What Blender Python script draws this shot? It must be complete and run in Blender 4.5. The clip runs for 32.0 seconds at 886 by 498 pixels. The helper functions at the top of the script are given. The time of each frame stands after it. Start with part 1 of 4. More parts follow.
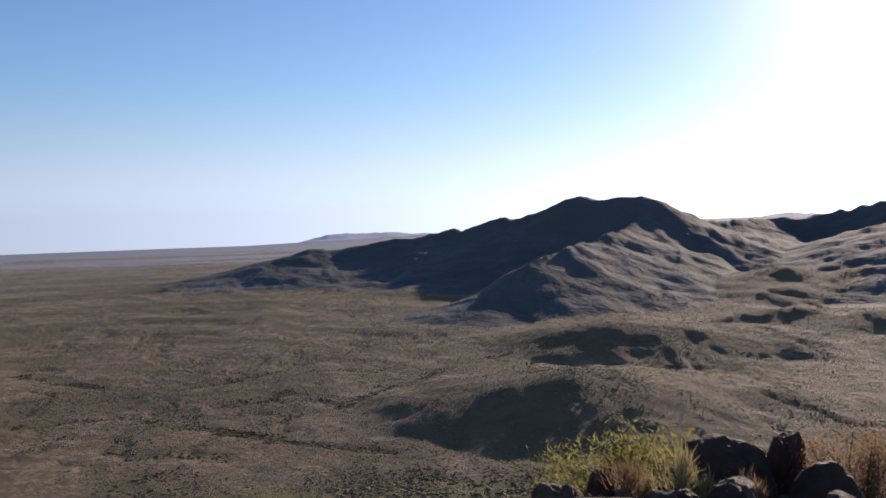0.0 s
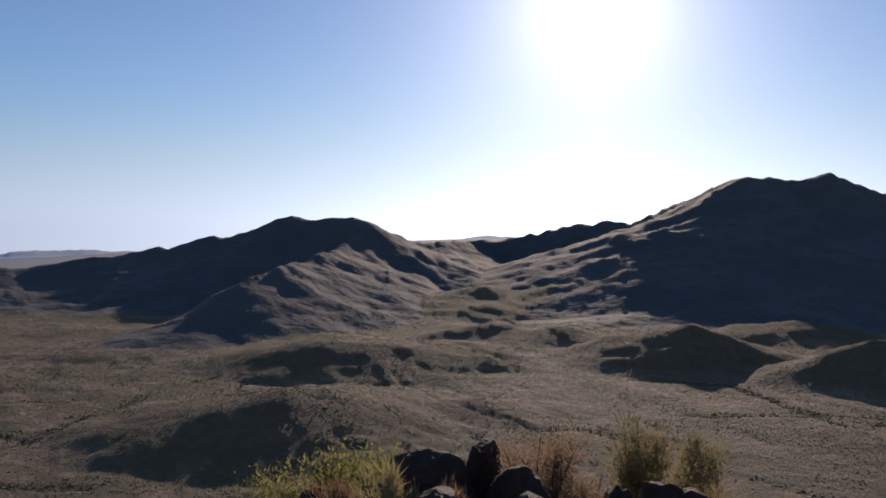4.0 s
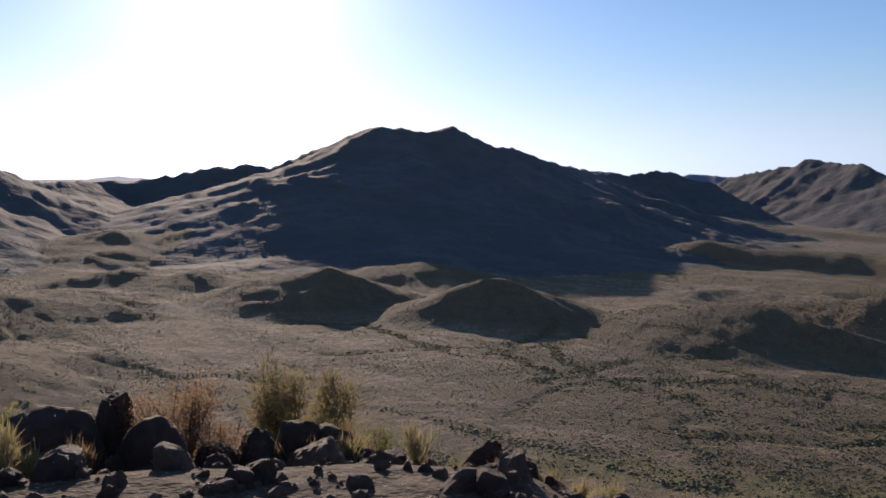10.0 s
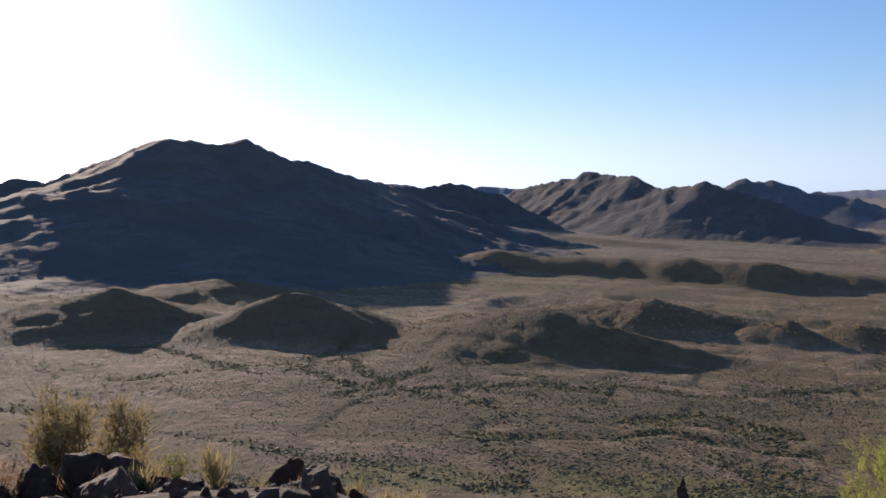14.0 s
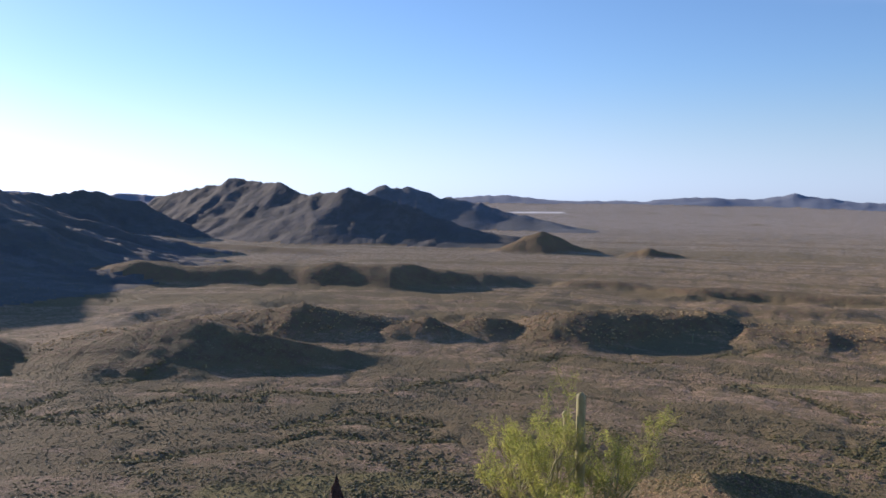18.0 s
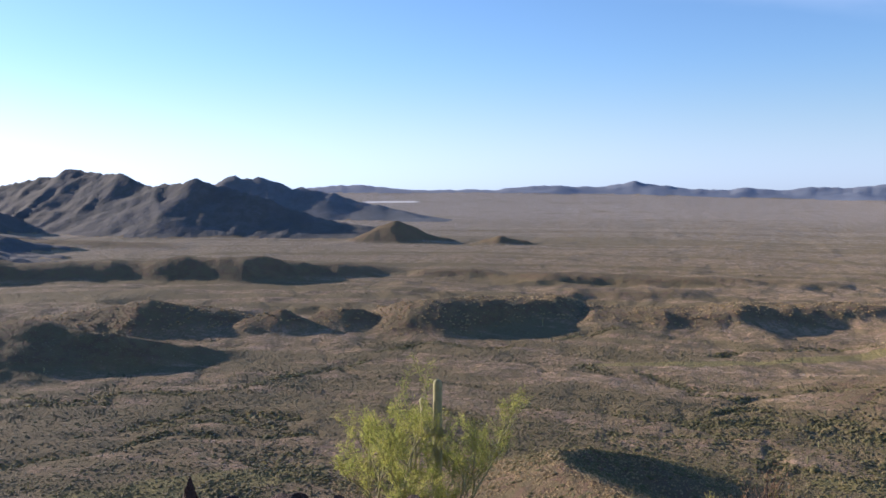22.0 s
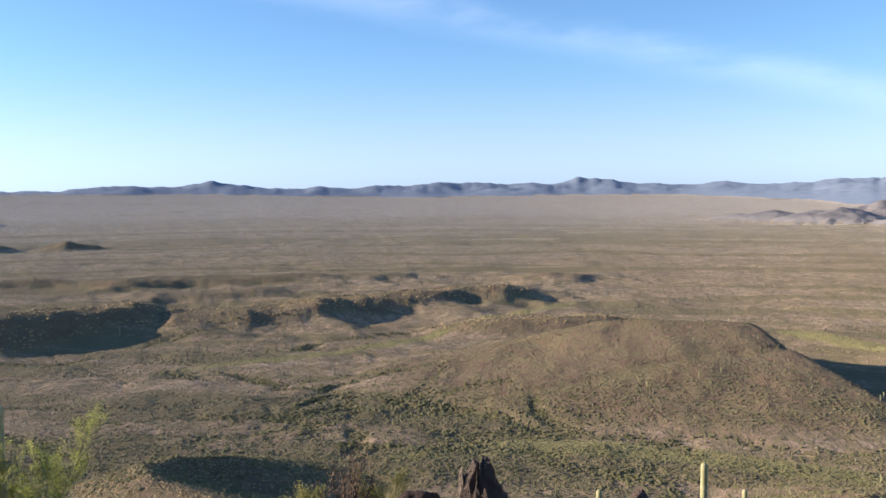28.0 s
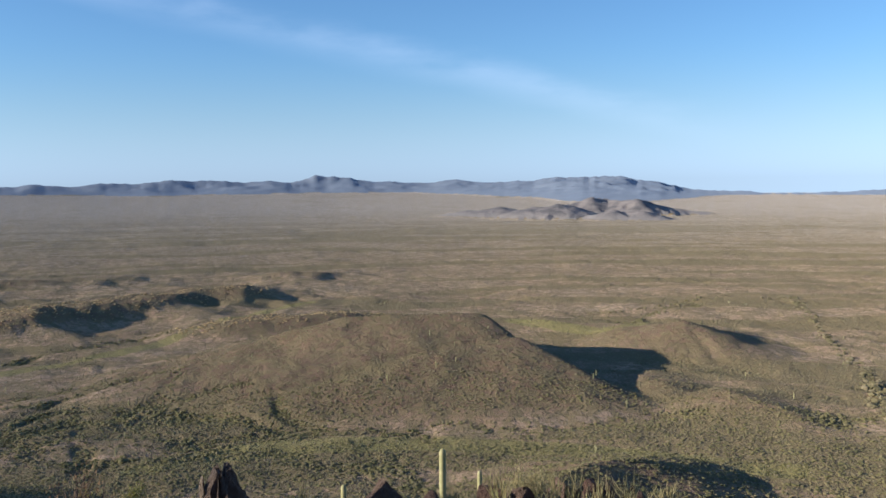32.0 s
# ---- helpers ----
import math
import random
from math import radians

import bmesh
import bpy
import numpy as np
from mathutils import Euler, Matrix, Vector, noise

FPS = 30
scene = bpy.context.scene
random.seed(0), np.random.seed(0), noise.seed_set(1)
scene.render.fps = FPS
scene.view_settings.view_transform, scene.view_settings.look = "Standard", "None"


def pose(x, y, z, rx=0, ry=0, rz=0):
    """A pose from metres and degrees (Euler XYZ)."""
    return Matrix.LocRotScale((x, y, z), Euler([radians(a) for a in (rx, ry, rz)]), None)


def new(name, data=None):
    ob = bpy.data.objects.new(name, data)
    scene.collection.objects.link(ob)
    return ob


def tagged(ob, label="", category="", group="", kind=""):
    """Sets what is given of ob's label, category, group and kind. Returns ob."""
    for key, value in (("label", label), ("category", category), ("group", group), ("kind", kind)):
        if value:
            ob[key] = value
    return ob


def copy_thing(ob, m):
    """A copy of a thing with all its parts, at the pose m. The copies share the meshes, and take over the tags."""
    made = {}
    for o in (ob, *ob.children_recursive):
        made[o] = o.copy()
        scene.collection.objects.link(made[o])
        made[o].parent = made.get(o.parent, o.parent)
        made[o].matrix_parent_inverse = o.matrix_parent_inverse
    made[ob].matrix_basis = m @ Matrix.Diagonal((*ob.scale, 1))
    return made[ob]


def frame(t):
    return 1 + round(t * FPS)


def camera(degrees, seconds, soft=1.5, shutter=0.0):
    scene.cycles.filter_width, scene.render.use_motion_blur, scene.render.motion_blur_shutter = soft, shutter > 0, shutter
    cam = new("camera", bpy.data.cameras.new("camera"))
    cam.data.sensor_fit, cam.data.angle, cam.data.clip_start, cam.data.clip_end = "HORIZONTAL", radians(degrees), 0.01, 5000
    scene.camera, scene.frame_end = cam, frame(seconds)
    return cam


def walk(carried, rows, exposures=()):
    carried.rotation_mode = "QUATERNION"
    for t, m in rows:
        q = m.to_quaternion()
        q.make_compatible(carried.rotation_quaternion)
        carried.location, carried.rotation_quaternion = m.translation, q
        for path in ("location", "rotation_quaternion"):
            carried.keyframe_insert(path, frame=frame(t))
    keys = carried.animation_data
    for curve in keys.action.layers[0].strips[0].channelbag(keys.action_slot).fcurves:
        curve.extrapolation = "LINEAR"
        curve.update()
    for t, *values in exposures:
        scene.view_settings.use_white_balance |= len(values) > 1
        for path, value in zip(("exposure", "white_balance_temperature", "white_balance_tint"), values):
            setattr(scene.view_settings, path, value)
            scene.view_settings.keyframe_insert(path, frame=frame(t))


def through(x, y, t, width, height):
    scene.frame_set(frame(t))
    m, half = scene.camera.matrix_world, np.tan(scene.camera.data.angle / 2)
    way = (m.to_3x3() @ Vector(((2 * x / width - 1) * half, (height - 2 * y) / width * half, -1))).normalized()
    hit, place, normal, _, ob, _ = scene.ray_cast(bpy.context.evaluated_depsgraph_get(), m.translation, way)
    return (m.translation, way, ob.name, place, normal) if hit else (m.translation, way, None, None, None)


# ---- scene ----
cam = camera(54.26, 32.0, soft=1.6, shutter=0.0)
EYE = (0.0, 0.0, 75.0)


def row(t, yaw, pitch, roll):
    return t, pose(*EYE, 90 + pitch, roll, yaw)


PATH = [
    row(0.0, 9.13, -2.52, 1.47),
    row(0.5, 4.46, -3.16, -0.44),
    row(1.0, 0.00, -3.56, -0.91),
    row(1.5, -2.28, -2.93, -0.57),
    row(2.0, -4.74, -2.89, -0.25),
    row(2.5, -5.11, -2.24, 0.17),
    row(3.0, -6.79, -2.44, 0.88),
    row(3.5, -8.17, -1.45, 0.94),
    row(5.5, -14.09, -1.85, -1.13),
    row(6.0, -14.35, -1.50, -0.43),
    row(6.5, -15.72, -1.39, -0.48),
    row(7.0, -16.82, -1.69, 0.10),
    row(7.5, -18.18, -1.40, -0.47),
    row(8.0, -19.76, -1.31, 0.55),
    row(8.5, -23.28, -0.41, 0.38),
    row(9.0, -28.43, -1.92, -0.48),
    row(9.5, -30.40, -4.84, -0.93),
    row(10.0, -33.25, -4.99, -1.32),
    row(10.5, -35.11, -4.75, -1.19),
    row(11.0, -38.03, -4.24, -1.47),
    row(11.5, -39.80, -4.06, -2.28),
    row(12.0, -41.94, -4.12, -1.72),
    row(12.5, -43.04, -3.56, -0.96),
    row(13.0, -44.65, -3.43, -1.46),
    row(13.5, -46.07, -3.84, -1.23),
    row(15.5, -49.65, -2.19, -1.28),
    row(16.0, -54.97, -2.44, -0.09),
    row(16.5, -59.17, -2.67, -0.71),
    row(17.0, -63.05, -2.83, -0.81),
    row(17.5, -65.48, -2.93, -0.22),
    row(18.0, -69.69, -3.13, -0.59),
    row(18.5, -73.64, -4.22, 0.59),
    row(19.0, -77.64, -4.32, 1.25),
    row(19.5, -78.13, -4.24, 2.38),
    row(20.0, -78.73, -4.28, 1.45),
    row(20.5, -78.01, -3.93, 0.74),
    row(21.0, -78.31, -3.79, -0.01),
    row(21.5, -78.45, -3.62, -0.49),
    row(22.0, -79.36, -3.76, -0.02),
    row(22.5, -82.65, -3.02, 1.70),
    row(23.0, -83.60, -2.90, 1.76),
    row(23.5, -83.90, -2.85, 1.95),
    row(24.0, -85.22, -3.03, 2.06),
    row(24.5, -87.29, -3.07, 1.71),
    row(26.5, -96.14, -4.08, -0.66),
    row(27.0, -99.80, -4.44, -0.65),
    row(27.5, -103.44, -3.70, 0.26),
    row(28.0, -106.76, -3.94, 0.66),
    row(28.5, -109.20, -3.47, 1.72),
    row(29.0, -111.79, -3.46, 1.62),
    row(29.5, -114.74, -3.97, 1.45),
    row(30.0, -116.18, -4.12, 0.99),
    row(30.5, -117.77, -3.52, 0.89),
    row(31.0, -119.85, -3.17, 1.06),
    row(31.5, -122.06, -3.14, 1.05),
    row(32.0, -123.94, -4.25, 0.67),
]
EXPOSURES = [(0.0, 0.73, 5850, 21), (3.0, 0.33, 5850, 21), (6.0, 0.18, 5850, 21), (9.0, 0.18, 5850, 21), (10.0, 0.60, 5850, 21), (11.0, 0.82, 5850, 21), (13.0, 0.93, 5850, 21),
             (17.0, 1.00, 5700, 21), (19.0, 1.26, 5600, 20), (21.0, 1.32, 5560, 20), (24.0, 1.37, 5560, 17), (28.0, 1.49, 5500, 13), (32.0, 1.09, 5280, 9)]
walk(cam, PATH, EXPOSURES)

# ---- sky and sun ----
SUN_BEARING, SUN_HEIGHT = radians(19.8), radians(14.0)
to_sun = Vector((math.sin(SUN_BEARING) * math.cos(SUN_HEIGHT), math.cos(SUN_BEARING) * math.cos(SUN_HEIGHT), math.sin(SUN_HEIGHT)))
world = bpy.data.worlds.new("desert_sky")
scene.world = world
world.use_nodes = True
wn, wl = world.node_tree.nodes, world.node_tree.links
wn.clear()
sky = wn.new("ShaderNodeTexSky")
sky.sky_type = "NISHITA"
sky.sun_disc = False
sky.sun_elevation, sky.sun_rotation = SUN_HEIGHT, SUN_BEARING
sky.altitude, sky.air_density, sky.dust_density, sky.ozone_density = 400, 1.0, 0.22, 3.2
# the sky keeps its horizon colour below eye level, where the low plain lets it show
view = wn.new("ShaderNodeTexCoord")
level = wn.new("ShaderNodeVectorMath")
level.operation = "MAXIMUM"
level.inputs[1].default_value = (-2.0, -2.0, 0.004)
wl.new(view.outputs["Generated"], level.inputs[0])
wl.new(level.outputs[0], sky.inputs[0])
bg = wn.new("ShaderNodeBackground")
bg.inputs["Strength"].default_value = 0.070
wo = wn.new("ShaderNodeOutputWorld")
# a long thin streak of cirrus across the south-eastern sky
way = wn.new("ShaderNodeTexCoord").outputs["Generated"]


def toward(bearing, height):
    b, h = radians(bearing), radians(height)
    return Vector((math.sin(b) * math.cos(h), math.cos(b) * math.cos(h), math.sin(h)))


def along(axis):
    n = wn.new("ShaderNodeVectorMath")
    n.operation = "DOT_PRODUCT"
    n.inputs[1].default_value = axis
    wl.new(way, n.inputs[0])
    return n.outputs["Value"]


def math_node(op, a, b):
    n = wn.new("ShaderNodeMath")
    n.operation = op
    for slot, v in enumerate((a, b)):
        if isinstance(v, (int, float)):
            n.inputs[slot].default_value = v
        else:
            wl.new(v, n.inputs[slot])
    return n.outputs[0]


def band(value, lo, hi):
    n = wn.new("ShaderNodeMapRange")
    n.interpolation_type = "SMOOTHSTEP"
    n.inputs["From Min"].default_value, n.inputs["From Max"].default_value = lo, hi
    wl.new(value, n.inputs["Value"])
    return n.outputs[0]


head, tail = toward(97, 12.8), toward(134, 5.2)
pole = head.cross(tail).normalized()
across = along(pole)
ribs = wn.new("ShaderNodeTexNoise")
ribs.inputs["Scale"].default_value, ribs.inputs["Detail"].default_value = 9.0, 6
squash = wn.new("ShaderNodeMapping")
squash.inputs["Scale"].default_value = (1.0, 1.0, 3.5)
wl.new(way, squash.inputs[0])
wl.new(squash.outputs[0], ribs.inputs["Vector"])
shifted = math_node("ADD", across, math_node("MULTIPLY", math_node("SUBTRACT", ribs.outputs["Fac"], 0.5), 0.032))
core = math_node("SUBTRACT", 1.0, band(math_node("ABSOLUTE", shifted, 0.0), 0.0, 0.030))
wisp = math_node("MULTIPLY", core, band(ribs.outputs["Fac"], 0.15, 0.80))
wisp = math_node("MULTIPLY", wisp, band(along((head + tail).normalized()), 0.86, 0.97))
def blend(fac, a, b):
    n = wn.new("ShaderNodeMix")
    n.data_type = "RGBA"
    for slot, v in ((0, fac), (6, a), (7, b)):
        if isinstance(v, tuple):
            n.inputs[slot].default_value = v
        else:
            wl.new(v, n.inputs[slot])
    return n.outputs[2]


# dust low over the plain pales the sky towards the horizon
grey = wn.new("ShaderNodeRGBToBW")
wl.new(sky.outputs[0], grey.inputs[0])
pale = wn.new("ShaderNodeVectorMath")
pale.operation = "MULTIPLY"
wl.new(grey.outputs[0], pale.inputs[0])
pale.inputs[1].default_value = (0.83, 1.0, 1.17)
height = along((0, 0, 1))
low = math_node("ADD", 0.02, math_node("MULTIPLY", math_node("SUBTRACT", 1.0, band(height, 0.0, 0.16)), 0.78))
hazed = blend(low, sky.outputs[0], pale.outputs[0])
# the bright aureole round the sun
halo = math_node("POWER", 2.718, math_node("DIVIDE", math_node("SQRT", math_node("MAXIMUM", math_node("SUBTRACT", 1.0, along(to_sun)), 0.0), 0.0), -0.047))
lit = blend(math_node("MULTIPLY", halo, 0.9), hazed, (26.0, 25.0, 24.0, 1))
wl.new(blend(math_node("MULTIPLY", wisp, 0.19), lit, (7.5, 7.6, 8.0, 1)), bg.inputs[0])
wl.new(bg.outputs[0], wo.inputs[0])

sun_data = bpy.data.lights.new("sun", "SUN")
sun_data.energy, sun_data.angle, sun_data.color = 5.0, radians(0.55), (1.0, 0.79, 0.54)
sun = new("sun", sun_data)
sun.rotation_euler = to_sun.to_track_quat("Z", "Y").to_euler()
sun.location = to_sun * 400


# ---- materials ----
class Nodes:
    """A small builder for node materials."""

    def __init__(self, name):
        self.mat = bpy.data.materials.new(name)
        self.mat.use_nodes = True
        self.tree = self.mat.node_tree
        self.tree.nodes.clear()
        self.out = self.add("ShaderNodeOutputMaterial")
        self.shader = self.add("ShaderNodeBsdfPrincipled")
        self.shader.inputs["Specular IOR Level"].default_value = 0.25
        self.shader.inputs["Diffuse Roughness"].default_value = 0.6
        self.link(self.shader.outputs[0], self.out.inputs[0])
        self.pos = self.add("ShaderNodeTexCoord").outputs["Object"]

    def add(self, kind):
        return self.tree.nodes.new(kind)

    def link(self, a, b):
        self.tree.links.new(a, b)

    def noise(self, scale, detail=4, rough=0.55, stretch=None, turn=0.0, distort=0.0):
        n = self.add("ShaderNodeTexNoise")
        n.inputs["Scale"].default_value, n.inputs["Detail"].default_value = scale, detail
        n.inputs["Roughness"].default_value, n.inputs["Distortion"].default_value = rough, distort
        src = self.pos
        if stretch:
            m = self.add("ShaderNodeMapping")
            m.inputs["Scale"].default_value, m.inputs["Rotation"].default_value = stretch, (0, 0, radians(turn))
            self.link(src, m.inputs[0])
            src = m.outputs[0]
        self.link(src, n.inputs["Vector"])
        return n.outputs["Fac"]

    def cells(self, scale):
        n = self.add("ShaderNodeTexVoronoi")
        n.inputs["Scale"].default_value = scale
        self.link(self.pos, n.inputs["Vector"])
        return n.outputs["Distance"]

    def span(self, fac, lo, hi, a=0.0, b=1.0):
        n = self.add("ShaderNodeMapRange")
        n.interpolation_type = "SMOOTHSTEP"
        for k, v in zip(("From Min", "From Max", "To Min", "To Max"), (lo, hi, a, b)):
            n.inputs[k].default_value = v
        self.link(fac, n.inputs["Value"])
        return n.outputs[0]

    def mix(self, fac, a, b):
        n = self.add("ShaderNodeMix")
        n.data_type = "RGBA"
        if isinstance(fac, float):
            n.inputs[0].default_value = fac
        else:
            self.link(fac, n.inputs[0])
        for v, slot in ((a, 6), (b, 7)):
            if isinstance(v, tuple):
                n.inputs[slot].default_value = (*v, 1)
            else:
                self.link(v, n.inputs[slot])
        return n.outputs[2]

    def bump(self, height, strength, distance):
        n = self.add("ShaderNodeBump")
        n.inputs["Strength"].default_value, n.inputs["Distance"].default_value = strength, distance
        self.link(height, n.inputs["Height"])
        self.link(n.outputs[0], self.shader.inputs["Normal"])

    def done(self, colour, rough=0.9):
        if isinstance(colour, tuple):
            self.shader.inputs["Base Color"].default_value = (*colour, 1)
        else:
            self.link(colour, self.shader.inputs["Base Color"])
        self.shader.inputs["Roughness"].default_value = rough
        return self.mat


def earth(name, soil, gravel, scrub, scrub_amount, grass_amount):
    """Stony soil; the cover layer of the land says where brush, grass and wash beds lie."""
    n = Nodes(name)
    n.shader.inputs["Specular IOR Level"].default_value = 0.09
    layer = n.add("ShaderNodeAttribute")
    layer.attribute_name = "cover"
    split = n.add("ShaderNodeSeparateColor")
    n.link(layer.outputs["Color"], split.inputs[0])
    band, grassy, bed = split.outputs[0], split.outputs[1], split.outputs[2]
    lake = layer.outputs["Alpha"]
    c = n.mix(n.span(n.noise(0.012, 5, 0.6), 0.40, 0.62), soil, gravel)
    c = n.mix(n.span(n.noise(0.055, 6, 0.65, None, 0, 0.4), 0.47, 0.58, 0.0, 0.8), c, tuple(0.45 * a + 0.55 * b for a, b in zip(scrub, gravel)))
    brush = tuple(0.8 * a + 0.2 * b for a, b in zip(scrub, gravel))
    plain_soil = name == "desert_soil"
    if plain_soil:
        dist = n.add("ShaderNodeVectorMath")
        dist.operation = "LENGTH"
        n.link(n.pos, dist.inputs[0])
        # soil turns paler and greyer with distance, standing in for haze
        hazed_soil = n.mix(n.span(n.noise(0.004, 5, 0.6), 0.42, 0.6), (0.372, 0.310, 0.238), (0.306, 0.258, 0.186))
        hazed_soil = n.mix(n.span(n.noise(0.03, 4, 0.6), 0.56, 0.70, 0.0, 0.7), hazed_soil, (0.185, 0.165, 0.115))
        c = n.mix(n.span(dist.outputs["Value"], 450, 1500, 0.0, 0.9), c, hazed_soil)
        pale = n.mix(n.span(band, 0.44, 0.12, 0.0, 0.45), c, (0.440, 0.345, 0.252))
        c = n.mix(n.span(n.noise(0.017, 5, 0.65), 0.42, 0.60), c, pale)
    c = n.mix(n.span(band, 0.46, 0.66, 0.0, 0.9 if plain_soil else 0.3), c, brush)
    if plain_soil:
        # the farthest flats pale further, with haze put into the soil colour
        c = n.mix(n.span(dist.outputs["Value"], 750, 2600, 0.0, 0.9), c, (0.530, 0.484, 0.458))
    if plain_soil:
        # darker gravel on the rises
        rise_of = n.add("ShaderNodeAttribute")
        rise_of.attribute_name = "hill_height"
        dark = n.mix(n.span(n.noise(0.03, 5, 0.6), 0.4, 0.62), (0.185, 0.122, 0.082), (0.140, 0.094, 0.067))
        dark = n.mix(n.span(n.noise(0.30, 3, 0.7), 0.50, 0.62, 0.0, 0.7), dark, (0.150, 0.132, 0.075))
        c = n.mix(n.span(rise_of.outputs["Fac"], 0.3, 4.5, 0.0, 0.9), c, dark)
    if plain_soil:
        c = n.mix(n.span(bed, 0.45, 0.95, 0.0, 0.7), c, tuple(0.8 * a + 0.2 * b for a, b in zip(scrub, gravel)))
    dots = n.span(n.noise(0.42, 3, 0.7), 0.47, 0.60, 0.0, scrub_amount)
    c = n.mix(dots, c, scrub)
    if plain_soil:
        # low brush in ragged patches
        patchy = n.mix(n.span(n.noise(0.05, 4, 0.6), 0.38, 0.62), tuple(0.75 * a + 0.25 * b for a, b in zip(scrub, gravel)), (0.185, 0.158, 0.082))
        c = n.mix(n.span(n.noise(0.15, 6, 0.72, None, 0, 0.6), 0.46, 0.54, 0.0, 0.70), c, patchy)
    c = n.mix(n.span(grassy, 0.12, 0.6, 0.0, grass_amount), c, (0.250, 0.232, 0.085))
    c = n.mix(n.span(n.noise(1.1, 4, 0.75), 0.50, 0.64, 0.0, 0.55), c, tuple(0.5 * a + 0.25 * b for a, b in zip(scrub, gravel)))
    c = n.mix(n.span(n.noise(2.5, 3, 0.6), 0.45, 0.7, 0.0, 0.5), c, tuple(v * 0.6 for v in gravel))
    if name == "stony_hillside":
        stones = n.cells(9.0)
        c = n.mix(n.span(stones, 0.15, 0.5, 0.0, 0.8), c, tuple(0.45 * v for v in gravel))
        c = n.mix(n.span(n.noise(16.0, 3, 0.6), 0.58, 0.68, 0.0, 0.7), c, (0.40, 0.32, 0.25))
    if plain_soil:
        c = n.mix(lake, c, (0.80, 0.76, 0.70))
    if name == "mountain_rock":
        n.bump(n.noise(0.018, 6, 0.6), 0.55, 12.0)
    else:
        n.bump(n.noise(0.16, 9, 0.72, None, 0, 0.5) if plain_soil else n.noise(0.9, 5, 0.65), 0.9 if plain_soil else 0.6, 2.1 if plain_soil else 0.5)
    return n.done(c, 0.95)


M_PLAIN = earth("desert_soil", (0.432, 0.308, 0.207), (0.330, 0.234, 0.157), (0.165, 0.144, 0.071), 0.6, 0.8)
M_HILLSIDE = earth("stony_hillside", (0.26, 0.185, 0.11), (0.18, 0.125, 0.08), (0.13, 0.12, 0.055), 0.5, 0.7)
# rock colour pushed slightly blue, for haze and skylight on the mountains
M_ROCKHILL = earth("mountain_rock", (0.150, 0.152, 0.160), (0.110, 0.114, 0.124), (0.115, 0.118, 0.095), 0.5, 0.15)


def hazed_rock(name, light, dark):
    n = Nodes(name)
    c = n.mix(n.span(n.noise(0.012, 6, 0.65), 0.4, 0.62), light, dark)
    n.bump(n.noise(0.02, 6, 0.65), 0.3, 8)
    return n.done(c, 1.0)


# blue and pale base colours carry the haze over the ranges
M_RANGE = hazed_rock("hazed_range_rock", (0.168, 0.202, 0.262), (0.150, 0.184, 0.245))
M_PALERANGE = hazed_rock("hazed_low_range_rock", (0.50, 0.56, 0.65), (0.46, 0.52, 0.61))
# the blue-grey of the flats is haze painted as soil
M_FLATS = hazed_rock("hazed_flats_soil", (0.235, 0.265, 0.310), (0.205, 0.232, 0.275))
# mountain rock again, bluer and lighter to paint haze on the far dome
M_HAZEHILL = earth("hazed_dome_rock", (0.185, 0.198, 0.222), (0.150, 0.165, 0.190), (0.125, 0.135, 0.120), 0.4, 0.1)


def foothill_rock():
    """Dark crags that run out into the pale flats."""
    n = Nodes("foothill_rock")
    rise_of = n.add("ShaderNodeAttribute")
    rise_of.attribute_name = "hill_height"
    c = n.mix(n.span(n.noise(0.02, 6, 0.65), 0.4, 0.62), (0.205, 0.184, 0.176), (0.100, 0.096, 0.102))
    c = n.mix(n.span(rise_of.outputs["Fac"], 3.0, 17.0), (0.222, 0.203, 0.190), c)
    n.bump(n.noise(0.05, 6, 0.65), 0.8, 5)
    return n.done(c, 1.0)


M_FOOTHILL = foothill_rock()


# ---- noise over whole arrays ----
def lattice(ix, iy, seed):
    h = (ix.astype(np.int64) * 374761393 + iy.astype(np.int64) * 668265263 + seed * 1442695041) & 0x7FFFFFFF
    h = ((h ^ (h >> 13)) * 1274126177) & 0x7FFFFFFF
    return ((h ^ (h >> 16)) & 0xFFFF) / 65535.0


def value_noise(x, y, seed):
    x0, y0 = np.floor(x), np.floor(y)
    fx, fy = x - x0, y - y0
    fx, fy = fx * fx * fx * (fx * (fx * 6 - 15) + 10), fy * fy * fy * (fy * (fy * 6 - 15) + 10)
    a, b = lattice(x0, y0, seed), lattice(x0 + 1, y0, seed)
    c, d = lattice(x0, y0 + 1, seed), lattice(x0 + 1, y0 + 1, seed)
    return (a + (b - a) * fx + (c - a) * fy + (a - b - c + d) * fx * fy) * 2 - 1


def fbm(x, y, size, octaves, seed, gain=0.5):
    total, amp = 0.0, 1.0
    for k in range(octaves):
        turn = 0.6 * k + seed
        c, s = math.cos(turn), math.sin(turn)
        total = total + amp * value_noise((x * c - y * s) / size, (x * s + y * c) / size, seed + k)
        size, amp = size * 0.5, amp * gain
    return total


def spurs(x, y, size, octaves, seed):
    total, amp = 0.0, 1.0
    for k in range(octaves):
        turn = 1.1 * k + seed
        c, s = math.cos(turn), math.sin(turn)
        total = total + amp * (1 - 2 * np.abs(value_noise((x * c - y * s) / size, (x * s + y * c) / size, seed + k)))
        size, amp = size * 0.5, amp * 0.5
    return total


def smooth(a, b, x):
    u = np.clip((x - a) / (b - a), 0, 1)
    return u * u * (3 - 2 * u)


# ---- the lie of the land: crest lines as (bearing from the lookout, distance, height) ----
def spot(bearing, dist):
    return math.sin(radians(bearing)) * dist, math.cos(radians(bearing)) * dist


